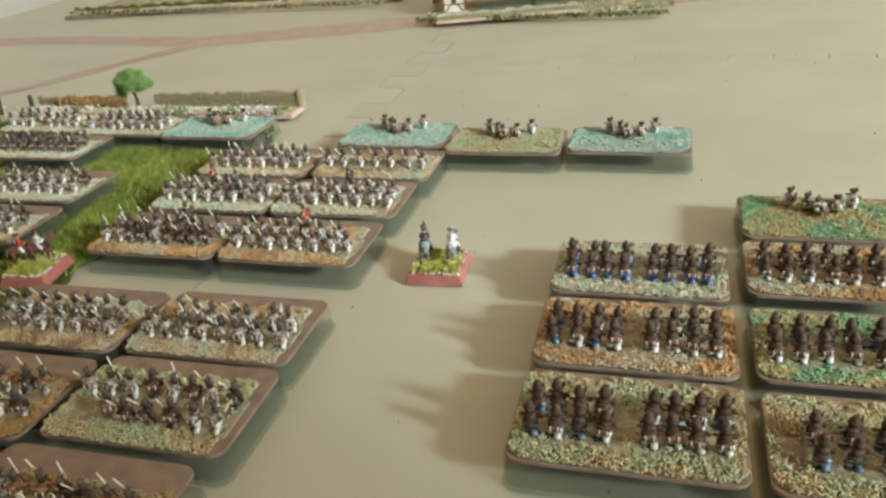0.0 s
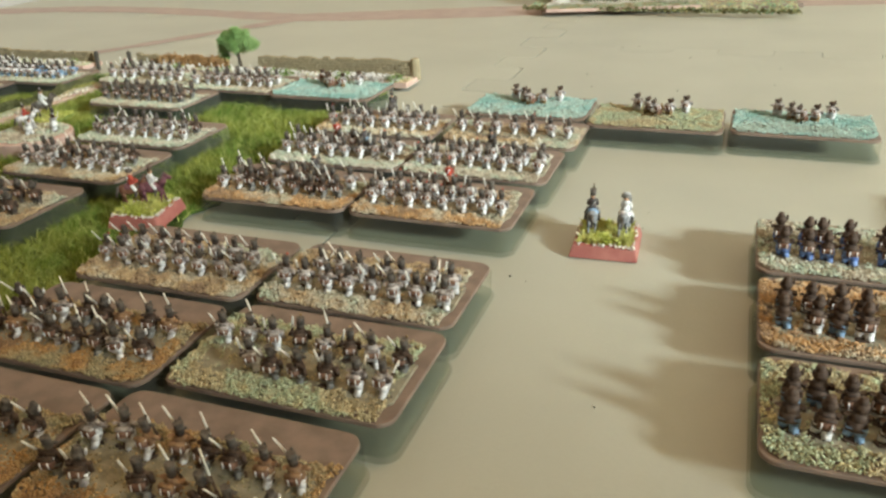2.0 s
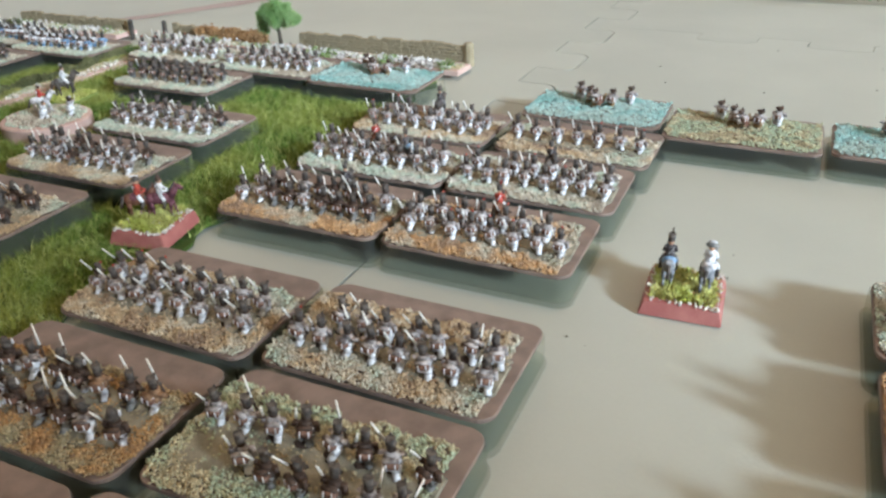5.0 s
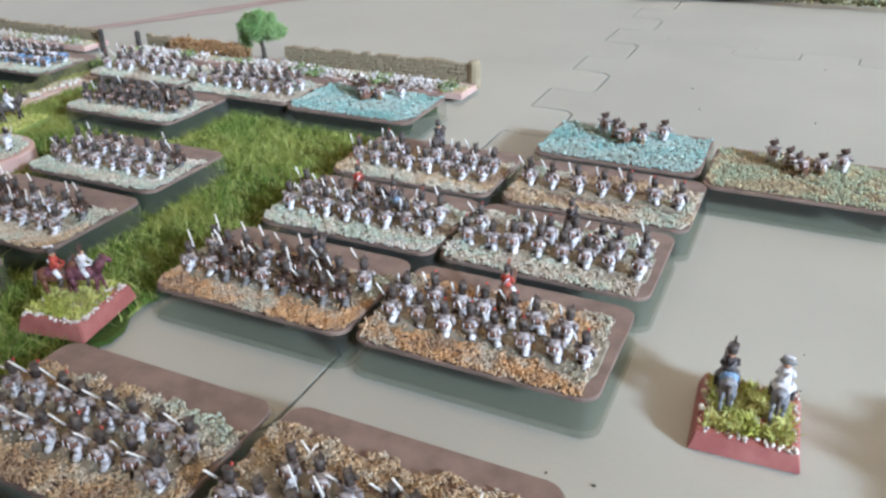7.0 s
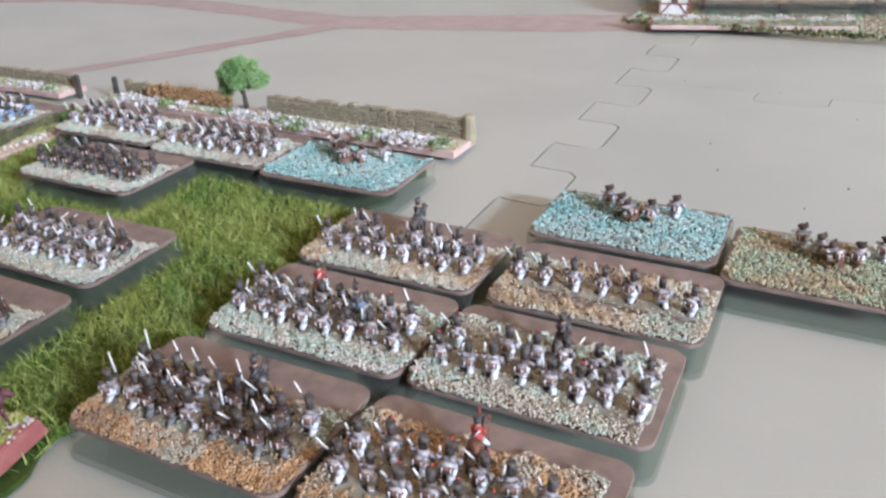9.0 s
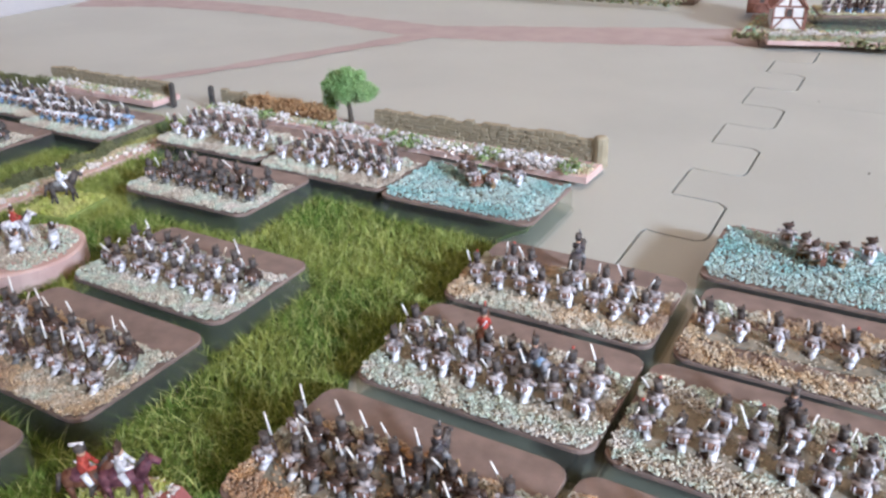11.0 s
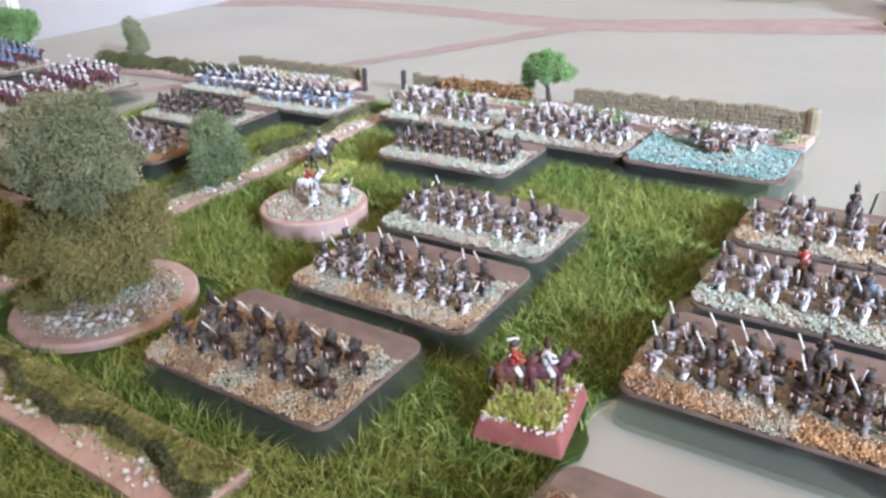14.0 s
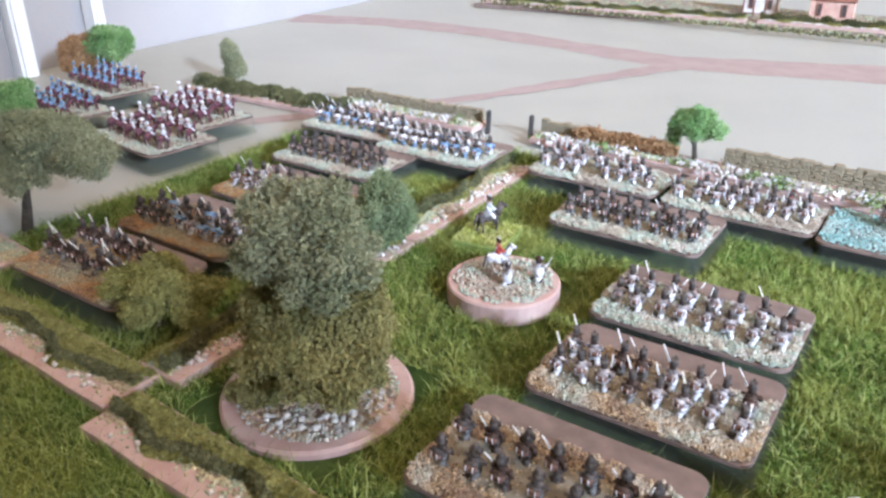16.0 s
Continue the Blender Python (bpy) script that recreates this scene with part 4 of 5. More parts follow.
def tufts(places, h, rng, material, spread=0.4, width=0.0003):
    """Upright grass blades, three triangles each."""
    n = len(places)
    a = rng.uniform(0, 2 * math.pi, n)
    hh = h * rng.uniform(0.5, 1.25, n)
    lean = rng.normal(0, spread, (n, 2)) * hh[:, None]
    wv = np.stack([np.cos(a), np.sin(a), np.zeros(n)], -1) * (width * rng.uniform(0.6, 1.4, n))[:, None]
    mid = places + np.concatenate([lean * 0.35, (hh * 0.6)[:, None]], 1)
    tip = places + np.concatenate([lean, (hh * 0.93)[:, None]], 1)
    v = np.stack([places - wv, places + wv, mid - 0.7 * wv, mid + 0.7 * wv, tip], 1)
    f = np.array([(0, 1, 3), (0, 3, 2), (2, 3, 4)])[None] + 5 * np.arange(n)[:, None, None]
    return tri_mesh("grass", v.reshape(-1, 3), f.reshape(-1, 3), material)


def command_base(name, m, w, d, h, label, riders, taper=0.0012):
    t = thing(name, m, label, "toy commander stand", "commander stands")
    bm = bmesh.new()
    lo = [bm.verts.new((sx * w / 2, sy * d / 2, 0.0)) for sx, sy in ((-1, -1), (1, -1), (1, 1), (-1, 1))]
    hi = [bm.verts.new((sx * (w / 2 - taper), sy * (d / 2 - taper), h)) for sx, sy in ((-1, -1), (1, -1), (1, 1), (-1, 1))]
    for i in range(4):
        j = (i + 1) % 4
        bm.faces.new((lo[i], lo[j], hi[j], hi[i]))
    bm.faces.new(lo[::-1])
    bm.faces.new(hi)
    bmesh.ops.bevel(bm, geom=bm.edges[:], offset=0.0003, segments=2, affect="EDGES")
    part("painted_base", bm, REDBASE, t, "dull red chamfered base")
    rg = np.random.default_rng(int(w * 1e6) + len(riders))
    w2, d2 = w / 2 - taper, d / 2 - taper
    ob = part("grit", scatter("grit", lambda x, y: (np.abs(x) < w2) & (np.abs(y) < d2), 420, h, 0.0005, rg, PEBBLE, (-w2, w2, -d2, d2)), None, t, "pale grit edge")
    ob["kind"] = "stuff"
    k = 2600
    p = np.stack([rg.uniform(-w2 * 0.85, w2 * 0.85, k), rg.uniform(-d2 * 0.85, d2 * 0.85, k), np.full(k, h)], -1)
    p = p[noise2(p[:, 0], p[:, 1], 420, 1.0) > -0.35]
    ob = part("tuft", tufts(p, 0.0022, rg, TUFT, 0.5), None, t, "yellow-green grass tufts")
    ob["kind"] = "stuff"
    for key, x, y, tz in riders:
        part("toy_rider", FIG[key], None, t, "", pose(x, y, h + 0.0004, 0, 0, tz))
    return t


command_base("commander_stand", pose(0.0172, 0.4665, 0.0003, 0, 0, 3), 0.0222, 0.0235, 0.0042, "two mounted toy officers on a red painted base", [("staff_dark", -0.0052, 0.001, 6), ("staff_white", 0.0056, 0.001, -6)])
command_base("commander_stand", pose(-0.1467, 0.4375, 0.0042, 1, 1, 9), 0.0200, 0.0224, 0.0046, "red-coated mounted toy officers on a red base", [("staff_red", -0.0045, 0.0005, -60), ("staff_pale", 0.002, 0.003, -62)])
STANDS.append((-0.1467, 0.4375, 0.0100, 0.0111, radians(9)))

# round pink command stand
cmd = thing("round_command_stand", pose(-0.2655, 0.5015, 0.0026), "mounted toy officer and two aides on a round pink base", "toy commander stand", "commander stands")
part("painted_base", slab(disc(0.0190, 48), 0.0, 0.0068, 0.0006), PINK, cmd, "thick pale pink disc")
rg = np.random.default_rng(31)
ob = part("flock", scatter("flock", lambda x, y: np.hypot(x, y) < 0.0165 + 0.0006 * np.sin(9 * np.arctan2(y, x)), 2300, 0.0069, 0.0006, rg, FLOCK["grey"], (-0.018, 0.018, -0.018, 0.018)), None, cmd, "grey-green crumbs")
ob["kind"] = "stuff"
for key, x, y, tz in (("staff_round", -0.0035, 0.002, -35), ("aide", 0.0030, -0.0035, -60), ("aide", 0.0100, 0.005, -20)):
    part("toy_rider" if key[0] == "s" else "toy_soldier", FIG[key], None, cmd, "", pose(x, y, 0.0073, 0, 0, tz) @ Matrix.Scale(0.92 if key[0] == "s" else 1.15, 4))
STANDS.append((-0.2655, 0.5015, 0.018, 0.018, 0))
# small green stand behind it
sg_ = thing("commander_stand", pose(-0.2930, 0.5370, 0.0026, 0, 0, 8), "white-cloaked toy rider on a small green base", "toy commander stand", "commander stands")
part("painted_base", slab(rounded(0.022, 0.022, 0.001), 0.0, 0.0028, 0.0004), mat("green_base_paint", (0.16, 0.22, 0.05), (0.24, 0.29, 0.09), 150, 0.7), sg_, "flat olive green base")
p = np.stack([rg.uniform(-0.010, 0.010, 2200), rg.uniform(-0.010, 0.010, 2200), np.full(2200, 0.0028)], -1)
ob = part("tuft", tufts(p, 0.0016, rg, TUFT, 0.5), None, sg_, "yellow-green grass tufts")
ob["kind"] = "stuff"
part("toy_rider", FIG["staff_cloak"], None, sg_, "", pose(0.0, 0.001, 0.0031, 0, 0, -40) @ Matrix.Scale(1.08, 4))
STANDS.append((-0.2930, 0.5370, 0.011, 0.011, 0))

# ---- trees ----


def tree(name, m, label, trunk_h, blobs, leafmat, count, leaf, seed, base=None, trunk_r=0.0018, lean=(0, 0), limbs=5):
    t = thing(name, m, label, "model tree", "model trees")
    rg = np.random.default_rng(seed)
    rr = random.Random(seed)
    bm = bmesh.new()
    top = Vector((lean[0], lean[1], trunk_h))
    pts = [Vector((0, 0, 0)), top * 0.35 + Vector((0.0006, 0, 0)), top * 0.7 + Vector((-0.0005, 0.0006, 0)), top]
    for i, (a, b) in enumerate(zip(pts, pts[1:])):
        tube(bm, a, b, trunk_r * (1.35 - 0.3 * i), trunk_r * (1.05 - 0.3 * i), 8)
    for i in range(6):
        a = i * 1.05
        tube(bm, (0, 0, trunk_r), (trunk_r * 2.2 * math.cos(a), trunk_r * 2.2 * math.sin(a), 0.0), trunk_r * 0.6, trunk_r * 0.25, 5)
    for i in range(limbs):
        b = blobs[i % len(blobs)]
        a = rr.uniform(0, 6.28)
        start = top * rr.uniform(0.5, 0.95)
        end = Vector((b[0] + 0.55 * b[3] * math.cos(a), b[1] + 0.55 * b[4] * math.sin(a), b[2] - 0.15 * b[5]))
        mid = (start + end) / 2 + Vector((0, 0, 0.001))
        tube(bm, start, mid, trunk_r * 0.55, trunk_r * 0.38, 6)
        tube(bm, mid, end, trunk_r * 0.38, trunk_r * 0.12, 5)
    part("trunk", bm, BARK, t, "dark bare trunk and limbs")
    part("crown", leaves("crown", blob_points(int(5 * count), ragged([(b[0], b[1], b[2], 0.92 * b[3], 0.92 * b[4], 0.92 * b[5]) for b in blobs], rg), rg), 0.42 * leaf, rg, leafmat), None, t, "foamy clumped foliage")
    return t


# the two-tiered tree on its pebbled disc
big = tree("model_tree", pose(-0.2800, 0.4250, 0.0050), "tall olive model tree on a round pebbled base", 0.042,
           [(0.001, 0.0, 0.0205, 0.0210, 0.0200, 0.0105), (-0.010, 0.004, 0.0175, 0.0140, 0.012, 0.008), (0.011, -0.004, 0.0165, 0.014, 0.012, 0.008), (0.003, 0.003, 0.030, 0.0135, 0.013, 0.009)], LEAF_OLIVE, 32000, 0.0010, 3, limbs=8)
rg = np.random.default_rng(8)
part("upper_crown", leaves("upper_crown", blob_points(140000, ragged([(-0.001, 0.002, 0.0460, 0.0145, 0.0138, 0.0100), (-0.006, 0.004, 0.0415, 0.0110, 0.0105, 0.009), (0.005, 0.0, 0.042, 0.0108, 0.0105, 0.009), (0.0, 0.002, 0.0535, 0.0100, 0.009, 0.0055)], rg, 11, 0.36), rg), 0.00042, rg, LEAF_GREY), None, big, "greyer foamy upper foliage")
part("round_base", slab([(x, y) for x, y in disc(0.0262, 56, 0.0004)], -0.0024, 0.0, 0.0008), PINK, big, "pale pink disc")
pr = np.random.default_rng(4)
PALE = [grains("pebble", np.zeros((1, 3)), np.array([0.001]), np.random.default_rng(80 + i), PEBBLE) for i in range(3)]
PEBBLES = [grains("pebble", np.zeros((1, 3)), np.array([0.001]), np.random.default_rng(90 + i), GRAVEL) for i in range(5)]
for i in range(130):
    aa, qq, sz = pr.uniform(-2.2, 0.7), pr.uniform(0.0125, 0.0228), pr.uniform(0.4, 1.1)
    part("pebble", PEBBLES[i % 5], None, big, "", pose(qq * math.cos(aa), qq * math.sin(aa), 0.0003 + 0.0003 * sz, 0, 0, pr.uniform(0, 360)) @ Matrix.Diagonal((sz, sz, 0.8 * sz, 1)))
a, q = pr.uniform(0, 6.28, 2600), 0.0215 * np.sqrt(pr.uniform(0, 1, 2600))
ob = part("flock", grains("flock", np.stack([q * np.cos(a) + 0.001, q * np.sin(a), np.full(2600, 0.0002)], -1), 0.0006 * pr.uniform(0.5, 1.4, 2600), pr, FLOCK["tan"]), None, big)
ob["kind"] = "stuff"
part("moss", leaves("moss", blob_points(16000, ragged([(-0.0115, -0.0120, 0.0005, 0.0055, 0.0045, 0.0052), (-0.0090, -0.0105, 0.0030, 0.0040, 0.0035, 0.0040)], pr), pr) * np.array([1, 1, 0.9]) + np.array([0, 0, 0.0008]), 0.00042, pr, LEAF_OLIVE), None, big, "olive moss mound at the trunk")
for i in range(16):
    aa, qq, sz = pr.uniform(-1.75, -0.2), pr.uniform(0.0130, 0.0205), pr.uniform(1.1, 1.7)
    part("pebble", PALE[i % 3], None, big, "", pose(qq * math.cos(aa), qq * math.sin(aa), 0.0004 + 0.0003 * sz, 0, 0, pr.uniform(0, 360)) @ Matrix.Diagonal((sz, sz, 0.8 * sz, 1)))
STANDS.append((-0.2800, 0.4250, 0.0255, 0.0255, 0))

tree("model_tree", pose(-0.2545, 0.6660, 0.0), "bright green model tree behind the stone wall", 0.019, [(-0.001, 0.0, 0.0255, 0.0070, 0.0065, 0.0045), (-0.007, 0.0, 0.0225, 0.0055, 0.005, 0.0045), (0.0070, 0.001, 0.0215, 0.0062, 0.006, 0.0035), (0.001, -0.002, 0.0210, 0.0064, 0.006, 0.0042), (-0.0110, 0.0, 0.0160, 0.0034, 0.003, 0.0058)], LEAF_BRIGHT, 7000, 0.0009, 6, trunk_r=0.0013)
tree("model_tree", pose(-0.4490, 0.4420, 0.0030), "broad olive model tree on a pink base", 0.030, [(0.002, 0.008, 0.0365, 0.023, 0.022, 0.0105), (0.021, 0.016, 0.0325, 0.0145, 0.0145, 0.008), (-0.012, 0.002, 0.034, 0.015, 0.015, 0.009), (0.010, 0.008, 0.0415, 0.014, 0.014, 0.0065), (0.012, -0.004, 0.029, 0.010, 0.010, 0.006)], LEAF_GREY, 30000, 0.0011, 9, trunk_r=0.0018, lean=(0.004, 0.003), limbs=7)
tree("model_tree", pose(-0.6400, 0.6200, 0.0), "bright green model tree beside the cavalry", 0.018, [(0.0, 0.0, 0.027, 0.0165, 0.0165, 0.011), (-0.008, 0.0, 0.023, 0.012, 0.012, 0.009)], LEAF_BRIGHT, 12000, 0.0012, 12, trunk_r=0.0014)
tree("model_tree", pose(-0.6560, 0.6060, 0.0), "rust orange lichen tree near the wall", 0.014, [(0.0, 0.0, 0.021, 0.013, 0.013, 0.012)], LEAF_RUST, 7000, 0.0013, 13, trunk_r=0.0012)
tree("model_tree", pose(-0.5780, 0.5130, 0.0), "bright green model tree beside the cavalry", 0.014, [(0.0, 0.0, 0.021, 0.0130, 0.0130, 0.010)], LEAF_BRIGHT, 8000, 0.0012, 14, trunk_r=0.0013)
tree("model_tree", pose(-0.3450, 0.4240, 0.0040), "low spreading olive bush beside the strip hedge", 0.010, [(0.0, 0.0, 0.0150, 0.0085, 0.0080, 0.0042), (0.010, 0.007, 0.0125, 0.0070, 0.007, 0.0040), (-0.008, -0.003, 0.0140, 0.0070, 0.007, 0.0038), (0.003, -0.006, 0.0100, 0.006, 0.006, 0.0040), (-0.003, 0.007, 0.0165, 0.006, 0.006, 0.0035), (0.013, 0.001, 0.0080, 0.004, 0.004, 0.0035)], LEAF_MOSS, 9000, 0.0010, 15, trunk_r=0.0010)
tree("model_bush", pose(-0.3190, 0.5060, 0.0050), "soft grey-green bush on the hedge strip", 0.010, [(0.0, 0.0, 0.0205, 0.0085, 0.0080, 0.0080), (-0.005, 0.003, 0.0150, 0.0080, 0.008, 0.007), (0.004, 0.003, 0.0120, 0.0065, 0.006, 0.007), (-0.002, -0.002, 0.0080, 0.0070, 0.006, 0.006)], LEAF_SAGE, 11000, 0.0010, 16, trunk_r=0.0010)

tree("model_tree", pose(-0.5700, 0.6620, 0.0), "slim grey-green model tree in the hedge", 0.015, [(0.0, 0.0, 0.0205, 0.0055, 0.0055, 0.0080), (0.004, 0.0, 0.012, 0.0075, 0.006, 0.006)], LEAF_GREY, 7000, 0.0011, 17, trunk_r=0.0010)

# ---- hedge strips, walls and gate ----


def strip(name, x0, y0, x1, y1, w, label, hedge, seed, z=0.0024, h=0.009, pebble=120, category="hedge strip", off=0.0, leafmat=LEAF_DARK, mosty=LEAF_MOSS, thick=0.07):
    """A bevelled pink strip with a hedge along it. Plan units; w in metres."""
    a, b = Vector(dm((x0, y0))), Vector(dm((x1, y1)))
    length, ang = (b - a).length, math.degrees(math.atan2(b.y - a.y, b.x - a.x))
    t = thing(name, pose(a.x, a.y, z, 0, 0, ang), label, category, "scenery strips")
    rg = np.random.default_rng(seed)
    wob = [(length * i / 20, -w / 2 - 0.0002 * math.sin(i * 1.3 + seed)) for i in range(21)] + [(length * (20 - i) / 20, w / 2 + 0.0002 * math.sin(i * 1.7 + seed)) for i in range(21)]
    bm = slab(wob, 0.0, 0.0028, 0.0004)
    part("strip_base", bm, PINK, t, "bevelled pale pink strip")
    k = int(length * 26000)
    u, v = rg.uniform(0.001, length - 0.001, k), rg.normal(w * 0.10, w * 0.16, k)
    ok = np.abs(v) < w / 2 - 0.0014 + 0.0008 * noise2(u, v, 500, seed)
    ob = part("flock", grains("flock", np.stack([u, v, np.full(k, 0.0029)], -1)[ok], 0.0007 * rg.uniform(0.5, 1.3, ok.sum()), rg, FLOCK["olive"]), None, t)
    ob["kind"] = "stuff"
    if hedge:
        n = int(length * 420000)
        u = rg.uniform(0.001, length - 0.001, n)
        wave = off + 0.0020 * np.sin(u * 118 + seed) + 0.0008 * np.sin(u * 310 + 2 * seed)
        # a low mossy bank on the far side of the strip
        far = 0.46 * w + 0.0004 * np.sin(u * 900 + seed)
        near = np.minimum(wave - 0.0022 + 0.0016 * np.sin(u * 170 + 3 * seed), far - 0.002)
        k_ = rg.uniform(0, 1, n)
        y = near + (far - near) * k_
        bank = h * 0.50 * np.sin(math.pi * np.clip(k_, 0.04, 0.96)) * (0.75 + 0.25 * np.sin(u * 420 + seed) * np.sin(u * 1310 + 900 * y))
        moss = np.stack([u, y, 0.0028 + bank * rg.uniform(0.75, 1.0, n)], -1) + rg.normal(0, 0.00025, (n, 3))
        moss[:, 2] = np.maximum(moss[:, 2], 0.0029)
        part("moss", leaves("moss", moss, 0.00045, rg, mosty), None, t, "mossy yellow-green bank")
        # a dark ragged hedge line winding along it
        n = int(length * 300000)
        u = rg.uniform(0.001, length - 0.001, n)
        wave = off + 0.0020 * np.sin(u * 118 + seed) + 0.0008 * np.sin(u * 310 + 2 * seed)
        ht = h * (0.74 + 0.16 * np.sin(u * 320 + seed) + 0.14 * np.sin(u * 1150 + 3 * seed) * np.sin(u * 710) + 0.10 * np.sin(u * 2300 + seed))
        th, rr_ = rg.uniform(0, math.pi, n), rg.uniform(0.6, 1.0, n)
        y = wave + thick * w * np.cos(th) * rr_ * (1 + 0.25 * np.sin(u * 870 + seed + 3 * th)) + rg.normal(0, 0.0003, n)
        part("hedge", leaves("hedge", np.stack([u, y, 0.0028 + ht * np.sin(th) * rr_], -1), 0.00045, rg, leafmat), None, t, "dark clump foliage")
        # small heaps of pale stones on the bare side
        for q_ in range(max(2, int(length / 0.035))):
            at = length * (q_ + rg.uniform(0.25, 0.75)) / max(2, int(length / 0.035))
            for i_ in range(int(rg.integers(5, 11))):
                sz = rg.uniform(0.5, 1.25)
                part("pebble", PALE[i_ % 3], None, t, "", pose(min(max(at + rg.normal(0, 0.0035), 0.002), length - 0.002), float(np.clip(-0.28 * w + rg.normal(0, 0.0012), -0.42 * w, 0)), 0.0029 + 0.0004 * sz, 0, 0, rg.uniform(0, 360)) @ Matrix.Diagonal((sz, sz, 0.8 * sz, 1)))
    if pebble:
        u, v = rg.uniform(0.002, length - 0.002, pebble), -np.abs(rg.normal(w * 0.26, w * 0.08, pebble))
        u += 0.004 * np.sin(u * 300)
        v = np.clip(v, -w / 2 + 0.0012, w / 2)
        ob = part("gravel", grains("gravel", np.stack([u, v, np.full(pebble, 0.0033)], -1), 0.0009 * rg.uniform(0.5, 1.5, pebble), rg, PEBBLE), None, t, "pale pebbles")
        ob["kind"] = "stuff"
    mx, my = (a.x + b.x) / 2, (a.y + b.y) / 2
    STANDS.append((mx, my, length / 2, w / 2, radians(ang)))
    return t


strip("hedge_strip", -3.20, 3.885, -1.885, 3.835, 0.0185, "low dark hedge on a pink strip laid on grass", True, 21, h=0.0042, pebble=18)
strip("hedge_strip", -4.70, 4.02, -3.22, 3.965, 0.0185, "low mossy hedge on a pink strip laid on grass", True, 22, h=0.0044, pebble=20)
strip("hedge_strip", -3.235, 4.06, -3.215, 5.16, 0.0185, "dark hedge on a pink strip across the grass", True, 23, h=0.0075, pebble=110)
strip("garden_strip", -3.215, 5.17, -3.225, 6.12, 0.0185, "pink strip with white flowers and a low bank", True, 24, h=0.0060, pebble=160, off=0.003, thick=0.08)
strip("hedge_strip", -5.80, 6.40, -4.55, 6.44, 0.0200, "dark ragged hedge on a brown strip", True, 25, z=0.0006, h=0.0085, pebble=30, thick=0.34, mosty=LEAF_DARK)
strip("garden_strip", -1.29, 6.565, -3.37, 6.625, 0.0185, "narrow pink strip with white flowers before a wall", False, 26, z=0.0024, pebble=0)
strip("garden_strip", -3.70, 6.585, -4.72, 6.60, 0.0185, "narrow pink strip with white flowers before a wall", False, 27, z=0.0024, pebble=0)
strip("hedge_strip", -4.75, 4.27, -4.25, 4.22, 0.018, "pink strip base under the broad tree", False, 28, z=0.0024, pebble=20)


BLOSSOM = mat("white_blossom", (0.52, 0.48, 0.46), (0.72, 0.69, 0.67), 300, 0.9, island=0.1)


def flowers(x0, x1, y0, y1, seed, n, label, z):
    rg = np.random.default_rng(seed)
    x = rg.uniform(x0, x1, n)
    keep = np.sin(x * 9 + seed) + rg.normal(0, 0.5, n) > -0.5
    x = x[keep]
    p = np.stack([S * x, S * rg.normal((y0 + y1) / 2, abs(y1 - y0) / 5, len(x)), z + rg.uniform(0, 0.003, len(x))], -1)
    green = np.sin(x * 17 + 2 * seed) + rg.normal(0, 0.25, len(x)) > 0.85
    ob = new("flower_clump", leaves("flower_clump", p[~green], 0.0010, rg, BLOSSOM))
    tagged(ob, label, "flowers", kind="stuff")
    p2 = np.repeat(p[green], 3, axis=0)
    p2 = p2 + rg.normal(0, 0.0012, p2.shape) * (1, 0.6, 0.4)
    ob = new("flower_leaves", leaves("flower_leaves", p2, 0.0007, rg, LEAF_MID))
    tagged(ob, "bright green leaves among the white flowers", "flowers", kind="stuff")


flowers(-2.2, -1.34, 6.44, 6.60, 3, 1900, "white flower clumps at the foot of the wall", 0.0052)
flowers(-3.35, -2.2, 6.46, 6.62, 4, 1000, "white flower clumps at the foot of the wall", 0.0052)
flowers(-4.65, -3.74, 6.46, 6.60, 5, 500, "white flower clumps at the foot of the wall", 0.0052)


def stone_block(seed):
    """A unit block with knocked-off corners."""
    r = random.Random(seed)
    bm = bmesh.new()
    box(bm, -0.5, 0.5, -0.5, 0.5, -0.5, 0.5)
    bmesh.ops.bevel(bm, geom=bm.edges[:], offset=0.12, segments=1, affect="EDGES")
    for v in bm.verts:
        v.co += Vector((r.uniform(-1, 1), r.uniform(-1, 1), r.uniform(-1, 1))) * 0.05
    return mesh_of("stone", bm, STONE)


STONES = [stone_block(200 + i) for i in range(4)]


